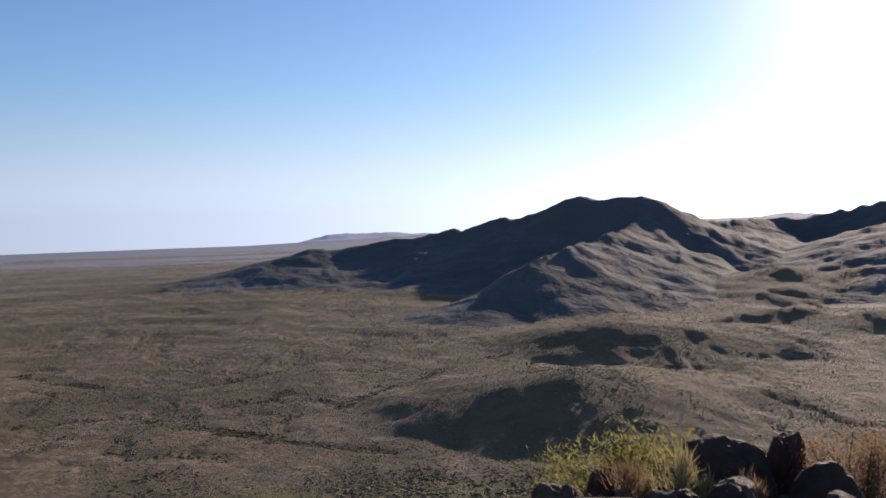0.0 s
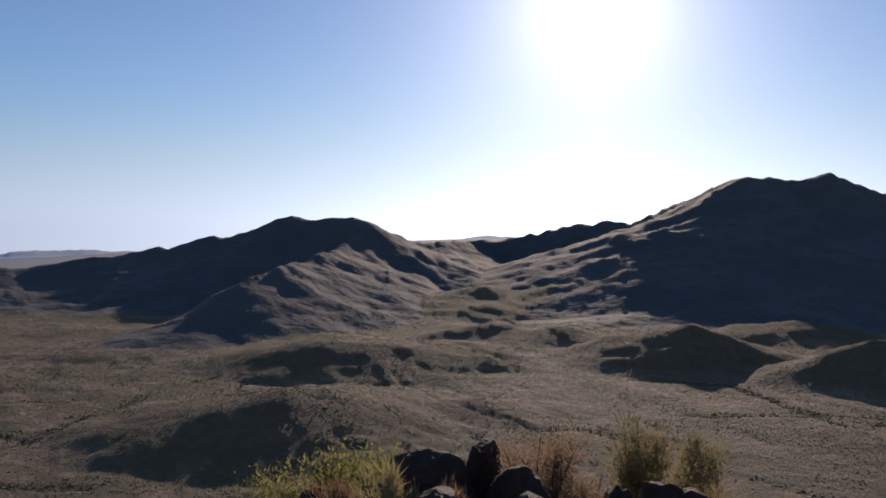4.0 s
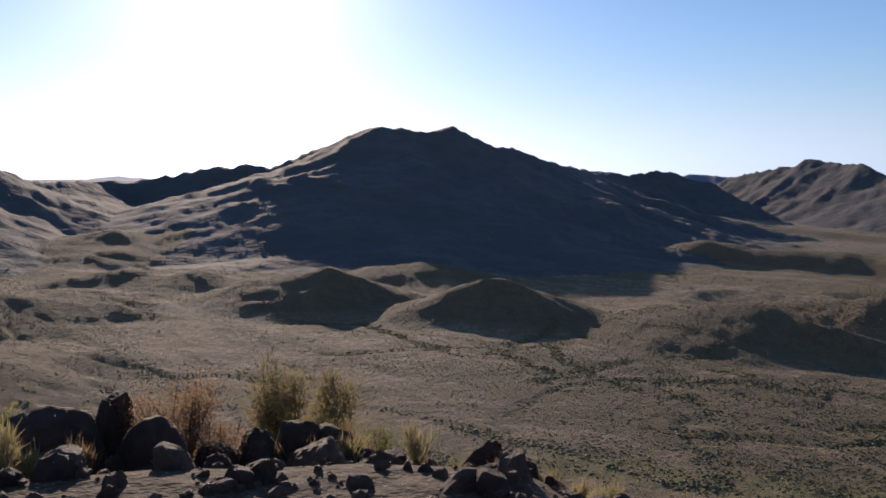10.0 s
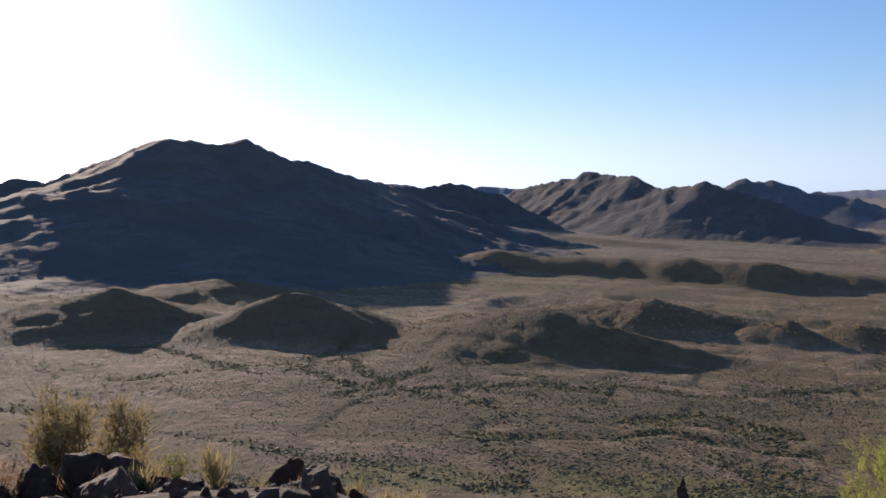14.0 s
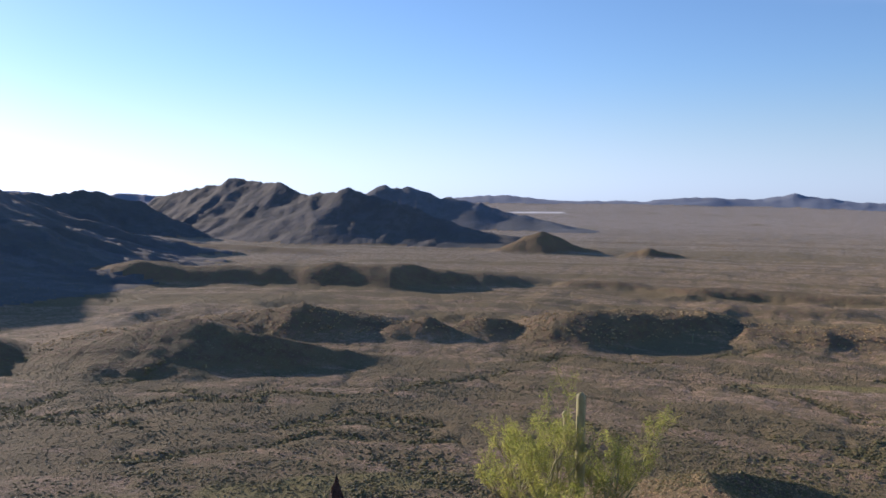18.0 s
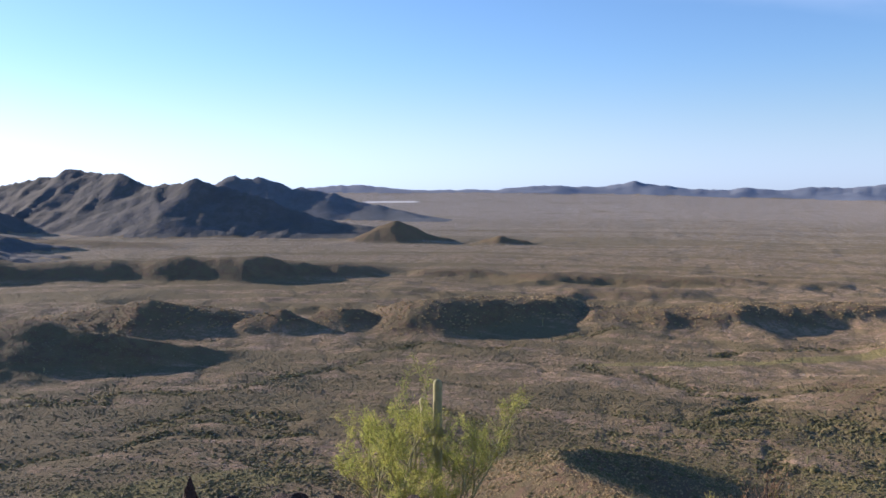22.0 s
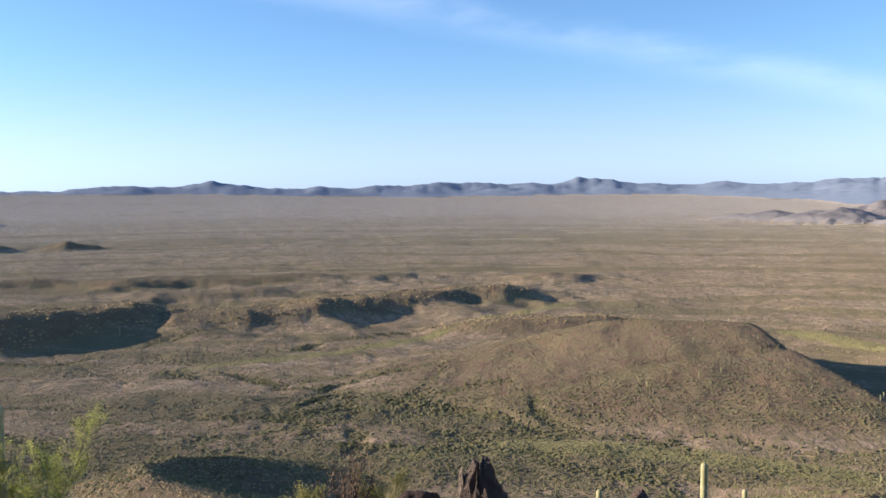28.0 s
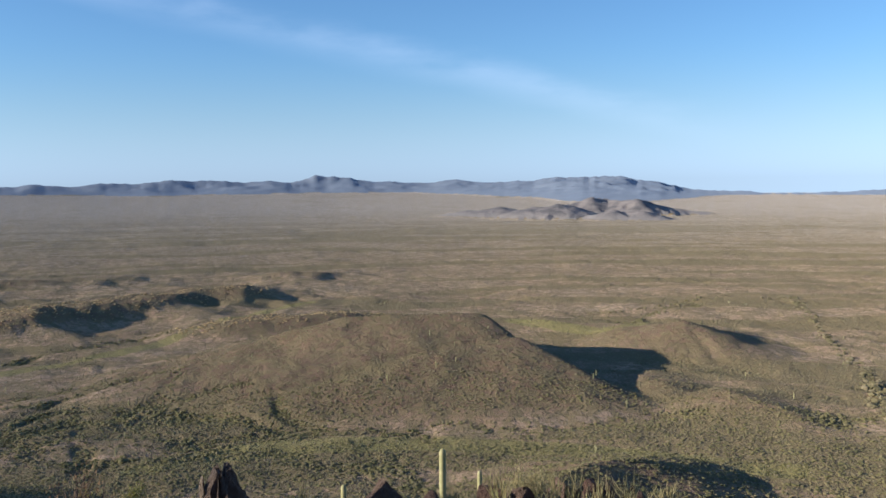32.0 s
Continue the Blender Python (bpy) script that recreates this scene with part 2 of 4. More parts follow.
# name, label, foot width in front/behind, gully size, gully depth, flank power, crests
HILLS, BENCHES = [], []


def hill(*shape):
    HILLS.append(shape)


def bench(*shape):
    BENCHES.append(shape)


hill("mountain", "dark backlit desert mountain with a long sloping shoulder", 250, 60, 0.9, 1.5, [
     (-21.4, 955, 1.0), (-20.4, 975, 9.0), (-19.4, 998, 22.0), (-18.1, 1021, 36), (-16.1, 1027, 34), (-14.2, 1031, 38), (-12.3, 1035, 45), (-10.3, 1040, 47), (-9.1, 1042, 53),
     (-8.4, 1044, 54), (-7.8, 1045, 50), (-7.3, 1043, 50), (-6.7, 1040, 56), (-5.9, 1037, 65), (-5.4, 1034, 67), (-4.6, 1031, 65), (-3.0, 1024, 71), (-1.1, 1016, 81),
     (-0.2, 1013, 84), (1.8, 1004, 83), (2.9, 1000, 86), (3.8, 996, 88), (4.7, 1011, 78), (5.5, 1026, 71), (6.7, 1048, 66), (7.4, 1059, 60), (8.8, 1083, 55),
     (11.9, 1208, 52)])
hill("mountain", "dark twin-peaked desert mountain under the sun", 330, 75, 0.9, 1.45, [
     (10.9, 1203, 56, 0.58), (14.0, 1199, 58, 0.58), (15.0, 1196, 62, 0.58), (16.5, 1181, 71, 0.58), (18.5, 1160, 81, 0.58), (19.5, 1151, 78, 0.58), (20.8, 1141, 83, 0.58), (21.9, 1132, 80, 0.58),
     (23.8, 1106, 92, 0.73), (25.3, 1085, 103, 0.86), (27.1, 1061, 118), (29.2, 1036, 131), (30.3, 1036, 128), (31.3, 1038, 123), (32.4, 1039, 126), (33.6, 1041, 129),
     (34.6, 1052, 125), (36.4, 1074, 111), (37.5, 1087, 109), (39.4, 1136, 99), (41.1, 1185, 91), (42.9, 1330, 82), (44.6, 1380, 45), (46.0, 1400, 8.0)])
hill("mountain", "dark lone peak in a gap of the ranges", 190, 55, 0.9, 1.35, [
     (42.9, 1640, 84), (43.6, 1677, 80), (45.2, 1760, 83), (47.3, 1800, 94), (48.7, 1800, 83), (50.3, 1800, 73), (51.4, 1800, 30.0)])
hill("hill", "shaded spur of bare rock running down from the mountain", 150, 60, 0.15, 1.1, [
     (4.6, 1020, 78, 1.2, 0.7), (4.0, 940, 65, 1.2, 0.65), (2.8, 860, 54, 1.2, 0.62), (1.0, 780, 46, 1.2, 0.6), (-1.2, 715, 40, 1.2, 0.6), (-3.6, 670, 33, 1.2, 0.6), (-5.1, 640, 21, 1.2, 0.6), (-6.9, 600, 10.5), (-9.2, 552, 1)])
hill("hill", "shaded spur of bare rock running down from the mountain", 120, 55, 0.4, 1.2, [
     (7.0, 1040, 62), (6.6, 960, 50), (6.0, 880, 38), (6.2, 800, 27), (5.4, 730, 16), (4.6, 670, 6), (4.4, 640, 1)])
hill("hill", "low dark hill on the valley floor", 62, 34, 0.7, 1.1, [
     (-4.0, 505, 1), (-2.0, 490, 6.0), (0.5, 478, 12.5, 1.5, 1), (2.6, 470, 14.5, 1.7, 1), (4.2, 468, 13.5, 1.7, 1), (6.4, 472, 12.0, 1.6, 1), (9.2, 486, 7.0), (12.0, 505, 1)])
hill("hill", "long shaded foothill below the twin peaks", 120, 42, 0.8, 1.2, [
     (8, 850, 8), (10, 800, 15), (12.5, 780, 20), (14.5, 784, 16), (17, 790, 22), (20, 800, 16), (23, 840, 20), (26, 850, 12), (28, 850, 4)])
hill("hill", "shaded spur below the twin peaks", 110, 40, 0.7, 1.25, [
     (26.5, 1050, 100), (25.0, 960, 68), (23.8, 890, 44), (22.2, 830, 26), (20.6, 780, 13), (19.4, 740, 2)])
hill("hill", "shaded spur below the twin peaks", 110, 40, 0.7, 1.25, [
     (30.5, 1020, 112), (30.8, 960, 80), (30.2, 900, 52), (30.8, 850, 32), (30.2, 800, 15), (30.4, 765, 2)])
hill("hill", "shaded spur below the twin peaks", 110, 40, 0.7, 1.25, [
     (34.2, 1030, 115), (35.4, 960, 78), (36.6, 900, 46), (37.6, 850, 27), (39.0, 800, 12), (40.0, 770, 2)])
hill("hill", "low shaded foothill below the twin peaks", 60, 36, 0.6, 1.1, [
     (18.5, 520, 1), (20.2, 512, 7), (22.1, 505, 14), (24.1, 500, 19), (25.8, 500, 21.5), (27.6, 500, 16.5), (29.0, 500, 10), (31.0, 502, 3), (32, 505, 0.5)])
hill("hill", "low shaded foothill below the twin peaks", 55, 34, 0.6, 1.1, [(27.5, 610, 2), (29.7, 612, 8.5), (32, 616, 12), (33.3, 618, 10), (35.5, 622, 3)])
hill("hill", "low shaded foothill on the valley floor", 44, 34, 0.6, 1.15, [(8, 566, 1), (10.5, 570, 7), (13, 575, 10), (15.5, 570, 7), (18, 566, 9), (20.5, 560, 2)])
hill("hill", "shaded foothill below the twin peaks", 95, 38, 0.8, 1.15, [
     (36.0, 965, 38), (38, 962, 34), (40, 955, 30), (42.2, 950, 28), (44.7, 940, 24), (46.6, 925, 17), (47.6, 915, 8), (48.6, 910, 1)])
hill("mountain", "low rugged foothill beyond the plain", 70, 26, 1.5, 1.2, [
     (124.4, 1990, 8), (125.6, 1960, 18), (126.6, 1990, 15), (127.6, 1940, 26), (128.6, 1970, 20), (129.4, 1990, 10)])
hill("mountain", "low rugged foothill beyond the plain", 76, 26, 1.5, 1.2, [
     (128.6, 1830, 12), (129.9, 1850, 27), (130.8, 1880, 24), (131.6, 1840, 33), (132.6, 1870, 26), (133.6, 1900, 14)])
hill("mountain", "low rugged foothill beyond the plain", 76, 26, 1.5, 1.2, [
     (132.4, 2020, 20), (133.6, 2000, 44), (134.6, 2030, 38), (135.6, 1990, 36), (136.6, 1960, 40), (137.6, 1990, 28), (138.8, 2000, 18), (141, 2020, 8)])
hill("mountain", "low rugged foothill beyond the plain", 60, 28, 1.2, 1.3, [
     (133.8, 1740, 8), (135.0, 1755, 22), (136.0, 1770, 18), (137.0, 1750, 21), (138.4, 1780, 8)])
hill("hill", "dark rounded hill below the lookout", 58, 30, 0.45, 1.05, [
     (-5.5, 305, 1), (-4.0, 312, 6.0), (-2.2, 318, 13.5, 1.3, 1), (-0.6, 320, 17.0, 1.4, 1), (1.6, 326, 15.5, 1.5, 1), (3.9, 336, 10.0, 1.5, 0.9), (5.6, 340, 6.0), (8.0, 344, 5.0), (11.4, 350, 5.0), (13.5, 360, 1)])
hill("hill", "dark cone-shaped hill on the plain", 56, 30, 0.4, 1.05, [
     (31.0, 466, 1), (32.5, 462, 6), (34.2, 457, 13.5), (36.0, 460, 19.5), (37.2, 462, 21.0), (38.5, 460, 18.5), (40.4, 455, 11), (42.3, 452, 6), (44.0, 450, 1)])
hill("hill", "brown hill with a shaded flank", 34, 24, 0.55, 1.05, [
     (45.0, 452, 2, 2, 1.6), (48.0, 450, 9.5, 2, 2), (50.0, 446, 14, 2, 2), (52.0, 442, 17.5, 1.6, 2), (53.6, 436, 19, 1.5, 1.7), (55.0, 424, 15.5, 1.3, 1.2), (56.6, 414, 13.8, 1.2, 1.0),
     (58.6, 409, 12.5, 1.2, 0.95), (61.6, 408, 8.2), (64.6, 412, 3.5), (66.2, 415, 0.5)])
hill("hill", "low rounded desert hill with a dark flank", 34, 24, 0.55, 1.05, [
     (52.5, 525, 3, 1.6, 1), (55.0, 520, 9, 1.6, 1), (57.1, 514, 11.0, 1.8, 1), (59.0, 508, 12.2, 1.8, 1), (60.5, 502, 14.6, 1.8, 1), (62.4, 500, 12.3, 1.8, 1), (64.3, 502, 7), (66.4, 505, 1.5)])
hill("hill", "little stony hillock", 22, 20, 0.5, 1.05, [(66.0, 478, 2), (67.2, 480, 8), (68.7, 480, 10.5), (69.8, 482, 5), (70.4, 484, 2)])
hill("hill", "little stony hillock", 22, 20, 0.5, 1.05, [(70.3, 482, 2), (71.4, 482, 7.5), (72.8, 481, 9), (74.0, 478, 7.5), (74.8, 476, 2)])
hill("mountain", "rugged dark mountain range with lit spurs", 205, 54, 0.6, 1.35, [
     (51.8, 2050, 85), (53.3, 2001, 99), (54.1, 1975, 96), (54.7, 1955, 109), (55.7, 1922, 117), (56.6, 1893, 123), (57.3, 1863, 115), (57.9, 1829, 109),
     (58.4, 1801, 112), (59.2, 1755, 106), (60.2, 1703, 89), (61.9, 1647, 93), (63.1, 1608, 100), (63.8, 1594, 96), (64.4, 1582, 87), (65.5, 1560, 82),
     (67.0, 1530, 72), (68.7, 1499, 57), (71.0, 1458, 35), (73.0, 1424, 26.2), (74.5, 1400, 23.1), (75.6, 1390, 10.0)])
hill("hill", "small dark cone at the end of the range", 52, 30, 0.7, 1.1, [
     (73.7, 1275, 5), (75, 1285, 24), (76.3, 1290, 36), (77.2, 1285, 27), (78.3, 1280, 17), (80.4, 1270, 3)])
hill("mountain", "smooth dark dome-shaped mountain on the plain", 230, 90, 0.5, 1.3, [
     (64.4, 2412, 94), (65.4, 2392, 117), (68.1, 2338, 111), (69.7, 2306, 90), (72.3, 2236, 73), (74.1, 2186, 50), (75.6, 2145, 39), (76.7, 2104, 31),
     (77.8, 2018, 15.7), (79.3, 1900, 5.3)])
hill("hill", "small dark knoll alone on the plain", 26, 40, 0.2, 1.1, [
     (81.6, 1215, 5.0), (82.4, 1212, 10.0), (83.2, 1209, 17.0), (84.4, 1204, 10.0), (85.8, 1198, 3.0)])
hill("hill", "broad brown mound dotted with shrubs", 92, 60, 0.0, 1.0, [
     (106.0, 336, 3.0), (109.1, 342, 8.5), (112.8, 347, 13.0), (115.9, 350, 16.8), (118.5, 351, 21.4), (120.4, 351, 22.8),
     (124.1, 350, 22.9), (126.4, 350, 22.3), (127.8, 349, 20.5)])
hill("hill", "low stony skirt of the brown mound", 62, 30, 0.1, 1.0, [
     (124.5, 338, 13, 0.3, 1), (126.5, 335, 9, 0.25, 1), (128.2, 332, 5, 0.25, 1), (129.6, 331, 3.2, 0.3, 1), (131.4, 331, 2.2, 0.4, 1), (134.8, 333, 1.8, 0.4, 1), (137.2, 337, 2, 0.4, 1), (139, 340, 0.5)])
hill("hill", "small stony hillock on the plain", 48, 30, 0.2, 1.1, [(137.0, 404, 2.5), (138.4, 410, 8), (139.6, 414, 11), (141.4, 417, 6.5), (143.8, 420, 2)])
hill("hill", "low bank of pale gravel", 22, 20, 0.3, 1.1, [(135.7, 333, 1.9), (138.2, 314, 3.9), (140.2, 307, 1.0)])
hill("hill", "low bank of pale gravel", 24, 20, 0.3, 1.1, [(140.7, 304, 1.0), (142.5, 301, 4.3), (146.2, 290, 1.9)])
hill("hill", "low brown swell of the plain", 44, 30, 0.2, 1.1, [
     (106.4, 440, 0.5), (108.5, 442, 3, 1.3, 0.6), (110.6, 444, 6.5, 1.4, 0.6), (114.4, 448, 9.0, 1.4, 0.6), (117.8, 452, 9.0, 1.4, 0.6), (121, 456, 4)])
hill("hill", "dry brown spur of the lookout hill", 48, 30, 0.15, 1.0, [
     (97.0, 135, 20.1), (91.5, 165, 17.5), (87.5, 188, 15.8), (87.0, 199, 14.9), (89.0, 206, 13.8), (92.5, 210, 11.8), (95.5, 212, 5.0)])
hill("hill", "shaded spur of the lookout hill", 45, 30, 0.15, 1.0, [
     (126.5, 150, 14.6), (130.2, 182, 10.4), (133.6, 200, 10.0), (136.4, 209, 8.6), (138.6, 214, 3.4)])

# flat-topped benches: name, label, front width, back width, scallop size, scallop depth, edge as (bearing, distance, height)
bench("hill", "row of low dark hills across the plain", 25, 170, 34, 8, [
      (44.5, 836, 0), (45.5, 832, 5), (47, 826, 12.3), (48.5, 819, 18), (50.2, 812, 23), (52, 805, 20.4), (53.1, 800, 16), (54.6, 794, 16), (56.6, 785, 19.6), (58.3, 778, 21.3), (60.3, 770, 18.5),
      (62.7, 760, 24.2), (64.5, 752, 22), (66.3, 748, 22), (68.5, 750, 22), (70.3, 757, 16), (72.9, 772, 13.5), (75, 790, 7), (77, 800, 0)])
bench("hill", "long low bench below the dark range", 30, 150, 60, 14, [(43, 1300, 0), (46, 1300, 10), (50.4, 1300, 11), (55, 1280, 9), (61, 1195, 6), (63.5, 1185, 0)])
bench("hill", "long low ridge of dark gravel", 11, 90, 40, 4, [
      (77.0, 772, 0), (78.1, 770, 6.5), (80.4, 768, 8), (82.3, 762, 6.5), (83.6, 745, 3.5), (85.6, 722, 8), (89, 716, 8), (92.8, 712, 8), (95.9, 712, 7), (99.5, 716, 4.5), (103.5, 728, 3), (105, 730, 0)])
bench("hill", "thin low bench of dark gravel", 8, 50, 30, 3, [(86.6, 614, 0), (88, 616, 5), (92, 620, 5.5), (95, 622, 4), (97, 622, 0)])
bench("hill", "thin low bench of dark gravel", 8, 50, 30, 3, [(109.5, 692, 0), (112, 694, 4.5), (116, 704, 4.5), (118.5, 708, 0)])
bench("hill", "flat-topped low mesa with a shaded flank", 21, 120, 40, 3, [
      (74.0, 466, 0), (75.0, 462, 5), (75.9, 458, 11), (77.0, 454, 15), (79.2, 457, 16), (81.8, 471, 15), (83.7, 488, 14.6), (85.6, 502, 13), (87.0, 510, 11.5), (87.9, 514, 7), (88.6, 516, 2)])
bench("hill", "low gullied bench of brown gravel", 17, 110, 30, 3.5, [
      (88.2, 500, 2), (89.2, 494, 9), (91.7, 493, 8.5), (93.8, 490, 10.5), (96.2, 489, 10), (98.6, 502, 10.5), (100.4, 510, 8), (102.7, 522, 9.5), (104.4, 536, 9), (107.2, 560, 9), (109, 568, 7), (110.9, 576, 7.5), (113.2, 585, 0)])

# distant ranges at the rim of the plain: (bearing, height)
FAR_WEST = [
    (-70, 60), (-55, 0), (-46, -140), (-36, -140), (-24, -140), (-20.5, -116), (-19.0, -75), (-17.5, -46), (-16.5, -33), (-14.1, -23), (-11.2, -31), (-8.0, -40), (4.0, -22), (9.5, -12), (11.3, 12), (12.7, 22),
    (14.9, 15), (18.0, 24), (30.0, 45), (43.7, 103), (47.0, 75), (49.0, 93), (51.2, 90), (56.0, 72), (66.0, 80)]
FAR_EAST = [
    (69.0, 84), (70.4, 90), (71.9, 106), (73.4, 110), (75.6, 97), (77.8, 84), (80.1, 81), (82.3, 84), (83.0, 84), (83.8, 98), (86.3, 100), (88.6, 101), (89.8, 103), (90.7, 115), (91.9, 123), (93.2, 110), (94.5, 94),
    (96.5, 86), (98.5, 90), (101.0, 86), (103.4, 92), (105.8, 100), (108.5, 106), (109.8, 100), (110.9, 90), (112.6, 102), (114.0, 100), (115.0, 112), (115.6, 130), (116.2, 121), (116.8, 124), (118.0, 109), (119.0, 94),
    (119.8, 86), (121.2, 94), (122.6, 83), (124.7, 92), (127.0, 82), (129.9, 86), (131.2, 108), (132.4, 105), (133.8, 111), (135.2, 104), (137.1, 84), (139.2, 46), (142.6, 24), (145.8, 12), (150.7, 30), (160, 50),
    (180, 90), (220, 100), (250, 95), (290, 96)]
FAR = FAR_WEST + FAR_EAST
FAR_R = 4550.0


def plain(x, y):
    """The plain: level round the hill, rising gently towards the eastern ranges."""
    r = np.hypot(x, y)
    bearing = np.degrees(np.arctan2(x, y))
    rim = np.interp(np.where(bearing < -100, bearing + 360, bearing), [-60, -40, -22, -8, 10, 20, 33, 40, 51, 57, 63, 69, 75, 81, 87, 95, 105, 117, 129, 141, 150, 290], [-60, -123, -123, -80, -30, -20, -8, 0, 15, 20, 26, 33, 40, 48, 53, 54, 40, 23, 16, 10, 9, 5])
    foot = np.interp(bearing, [60, 75, 81, 87, 97, 104, 108, 115, 122, 132, 140, 150], [30, 44, 38, 27, 10, 5, 12, 25, 25, 10, 4, 0])
    return rim * np.clip((r - 900) / 4000, 0, 1) ** 1.3 + foot * np.clip((r - 2600) / 1900, 0, 1) ** 1.2


HILLTOP = [(0, 73.4), (3, 73.3), (5, 72.95), (7, 72.3), (9, 71.45), (11, 70.45), (14, 68.9), (25, 64.2), (50, 54.4), (100, 34.0), (150, 15.0), (180, 5.5), (198, 1.2), (212, 0.0), (232, -6.0), (260, -400.0)]


def rise(x, y, width, gully, depth, power, crest, seed):
    """Height of one hill above the plain, from its crest line; spurs and gullies run down its flanks."""
    pts = []
    for c in crest:
        px, py = spot(c[0], c[1])
        pts.append((px, py, max(0.5, c[2] - float(plain(np.array(px), np.array(py)))), c[3] if len(c) > 3 else 1.0, c[4] if len(c) > 4 else c[3] if len(c) > 3 else 1.0))
    top = max(p[2] for p in pts)
    total = np.zeros_like(x)
    run = 0.0
    for (x0, y0, z0, w0, n0), (x1, y1, z1, w1, n1) in zip(pts, pts[1:]):
        m = width * 2.6
        near = (x > min(x0, x1) - m) & (x < max(x0, x1) + m) & (y > min(y0, y1) - m) & (y < max(y0, y1) + m)
        dx, dy = x1 - x0, y1 - y0
        length = max(math.hypot(dx, dy), 1e-3)
        run += length
        if not near.any():
            continue
        qx, qy = x[near], y[near]
        u = np.clip(((qx - x0) * dx + (qy - y0) * dy) / length ** 2, 0, 1)
        z = z0 + (z1 - z0) * u
        w = width * (0.35 + 0.65 * np.clip(z / top, 0, 1)) 
        off = smooth(-0.5, 0.5, ((qx - x0) * dy - (qy - y0) * dx) / length / w)
        w = w * ((w0 + (w1 - w0) * u) * (1 - off) + (n0 + (n1 - n0) * u) * off)
        v = np.hypot(qx - x0 - u * dx, qy - y0 - u * dy) / w
        along_crest = run - length + u * length
        wander = 0.45 * gully * value_noise(qx / gully, qy / gully, seed + 3)
        g = spurs(along_crest + 0.3 * wander, 0.05 * v * gully, gully, 2, seed) * 0.8 + 0.12 * spurs(qx, qy, gully * 0.45, 3, seed + 5)
        v = v * (1 - 0.30 * depth * np.clip(g, -1.0, 1.0) * np.clip(v * 2.0, 0, 1))
        cv = np.clip(v, 0, 1)
        h = z * (1 - cv ** 1.05) ** (power * 1.12)
        total[near] = np.maximum(total[near], h)
    return total


def shelf(r, bearing, front, back, size, depth, edge, seed):
    """Height of a bench: level behind its edge, with noses and gullies cut into the front."""
    eb, er, eh = zip(*edge)
    total = np.zeros_like(r)
    m = (bearing > eb[0]) & (bearing < eb[-1]) & (r > min(er) - 2 * front - depth) & (r < max(er) + back + depth)
    if not m.any():
        return total
    b, q = bearing[m], r[m]
    rim, tall = np.interp(b, eb, er) + 0.4 * front, 0.86 * np.interp(b, eb, eh)
    arc = np.radians(b) * rim
    nose = fbm(arc, 0.02 * q, size, 2, seed, 0.4)
    s = q - rim
    s = s + depth * nose * (0.5 + 0.5 * np.clip(-s / front, 0, 1)) + 2.4 * fbm(arc, q, 18, 4, seed + 4)
    tall = tall * (0.94 + 0.12 * np.clip(nose, -1.0, 1.0)) * (1 + 0.04 * fbm(arc, q, 22, 3, seed + 2))
    face = 1 / (1 + np.exp(-5.5 * (s / (1.7 * front) + 0.36)))
    total[m] = tall * face * (1 - smooth(-0.05 * back, back, s))
    return total


def round_hill(x, y):
    """Coordinates across and along the drainage, which bends round the foot of the hill."""
    return np.hypot(x + 300, y - 150), np.arctan2(x + 300, y - 150) * 900


def wash(x, y):
    """1 in the beds of the dry washes that wind over the plain."""
    across, along_ = round_hill(x, y)
    n = fbm(across, along_ * 0.30, 80, 4, 211, 0.5)
    m = fbm(x, y - 0.4 * x, 95, 3, 223, 0.45)
    return np.maximum(np.exp(-((n / 0.07) ** 2)), 0.6 * np.exp(-((m / 0.05) ** 2)))


def bands(x, y):
    """Long bands of thicker and thinner cover along the drainage, about -1 to 1."""
    across, along_ = round_hill(x, y)
    far = smooth(500, 1300, np.hypot(x, y))
    across = across + 16 * fbm(x, y, 110, 3, 419)
    fine = fbm(across, along_ * 0.13, 24, 4, 401, 0.55)
    wide = fbm(across, along_ * 0.16, 85, 4, 409, 0.55)
    rows = fbm(across, along_ * 0.10, 9, 2, 421, 0.5) * (1 - smooth(350, 800, np.hypot(x, y)))
    return np.clip((1 - 0.4 * far) * fine + (0.3 + 0.3 * far) * wide + 0.7 * rows, -1.2, 1.2)


# arroyos lined with brush: (bearing, distance)
ARROYOS = []


def arroyo(*line):
    ARROYOS.append([spot(b, r) for b, r in line])


arroyo((89.7, 274), (91.0, 280), (95.0, 290), (101.5, 289), (104.0, 302), (106.8, 305), (110.3, 310))
arroyo((99.2, 252), (100.4, 263), (101.7, 281), (103.7, 299), (105.5, 317), (107.3, 337))
arroyo((97.5, 415), (100.6, 434), (103.1, 449), (106.9, 460))
arroyo((64.3, 336), (67.2, 351), (70.1, 359), (73.5, 381), (75.0, 408), (78.2, 426), (82.9, 416), (87.7, 450), (90.9, 480))
arroyo((87.8, 377), (92.1, 362), (96.4, 341), (100.4, 343), (103.4, 349))
arroyo((89.2, 273), (92.7, 269), (95.2, 274), (98.8, 275), (103.3, 273), (107.8, 266))
arroyo((51.1, 363), (55.8, 336), (59.4, 343), (61.8, 329), (65.0, 335))
arroyo((83.0, 304), (86.7, 291), (91.1, 292), (95.4, 287), (98.5, 308), (101.4, 311))
arroyo((49.7, 285), (53.5, 295), (57.4, 299), (60.5, 285), (64.8, 288), (68.8, 276))
arroyo((114.0, 267), (119.7, 262), (125.4, 266), (130.9, 263), (136.1, 272), (141.1, 286))
arroyo((131.9, 451), (135.6, 473), (139.2, 520), (141.3, 575))
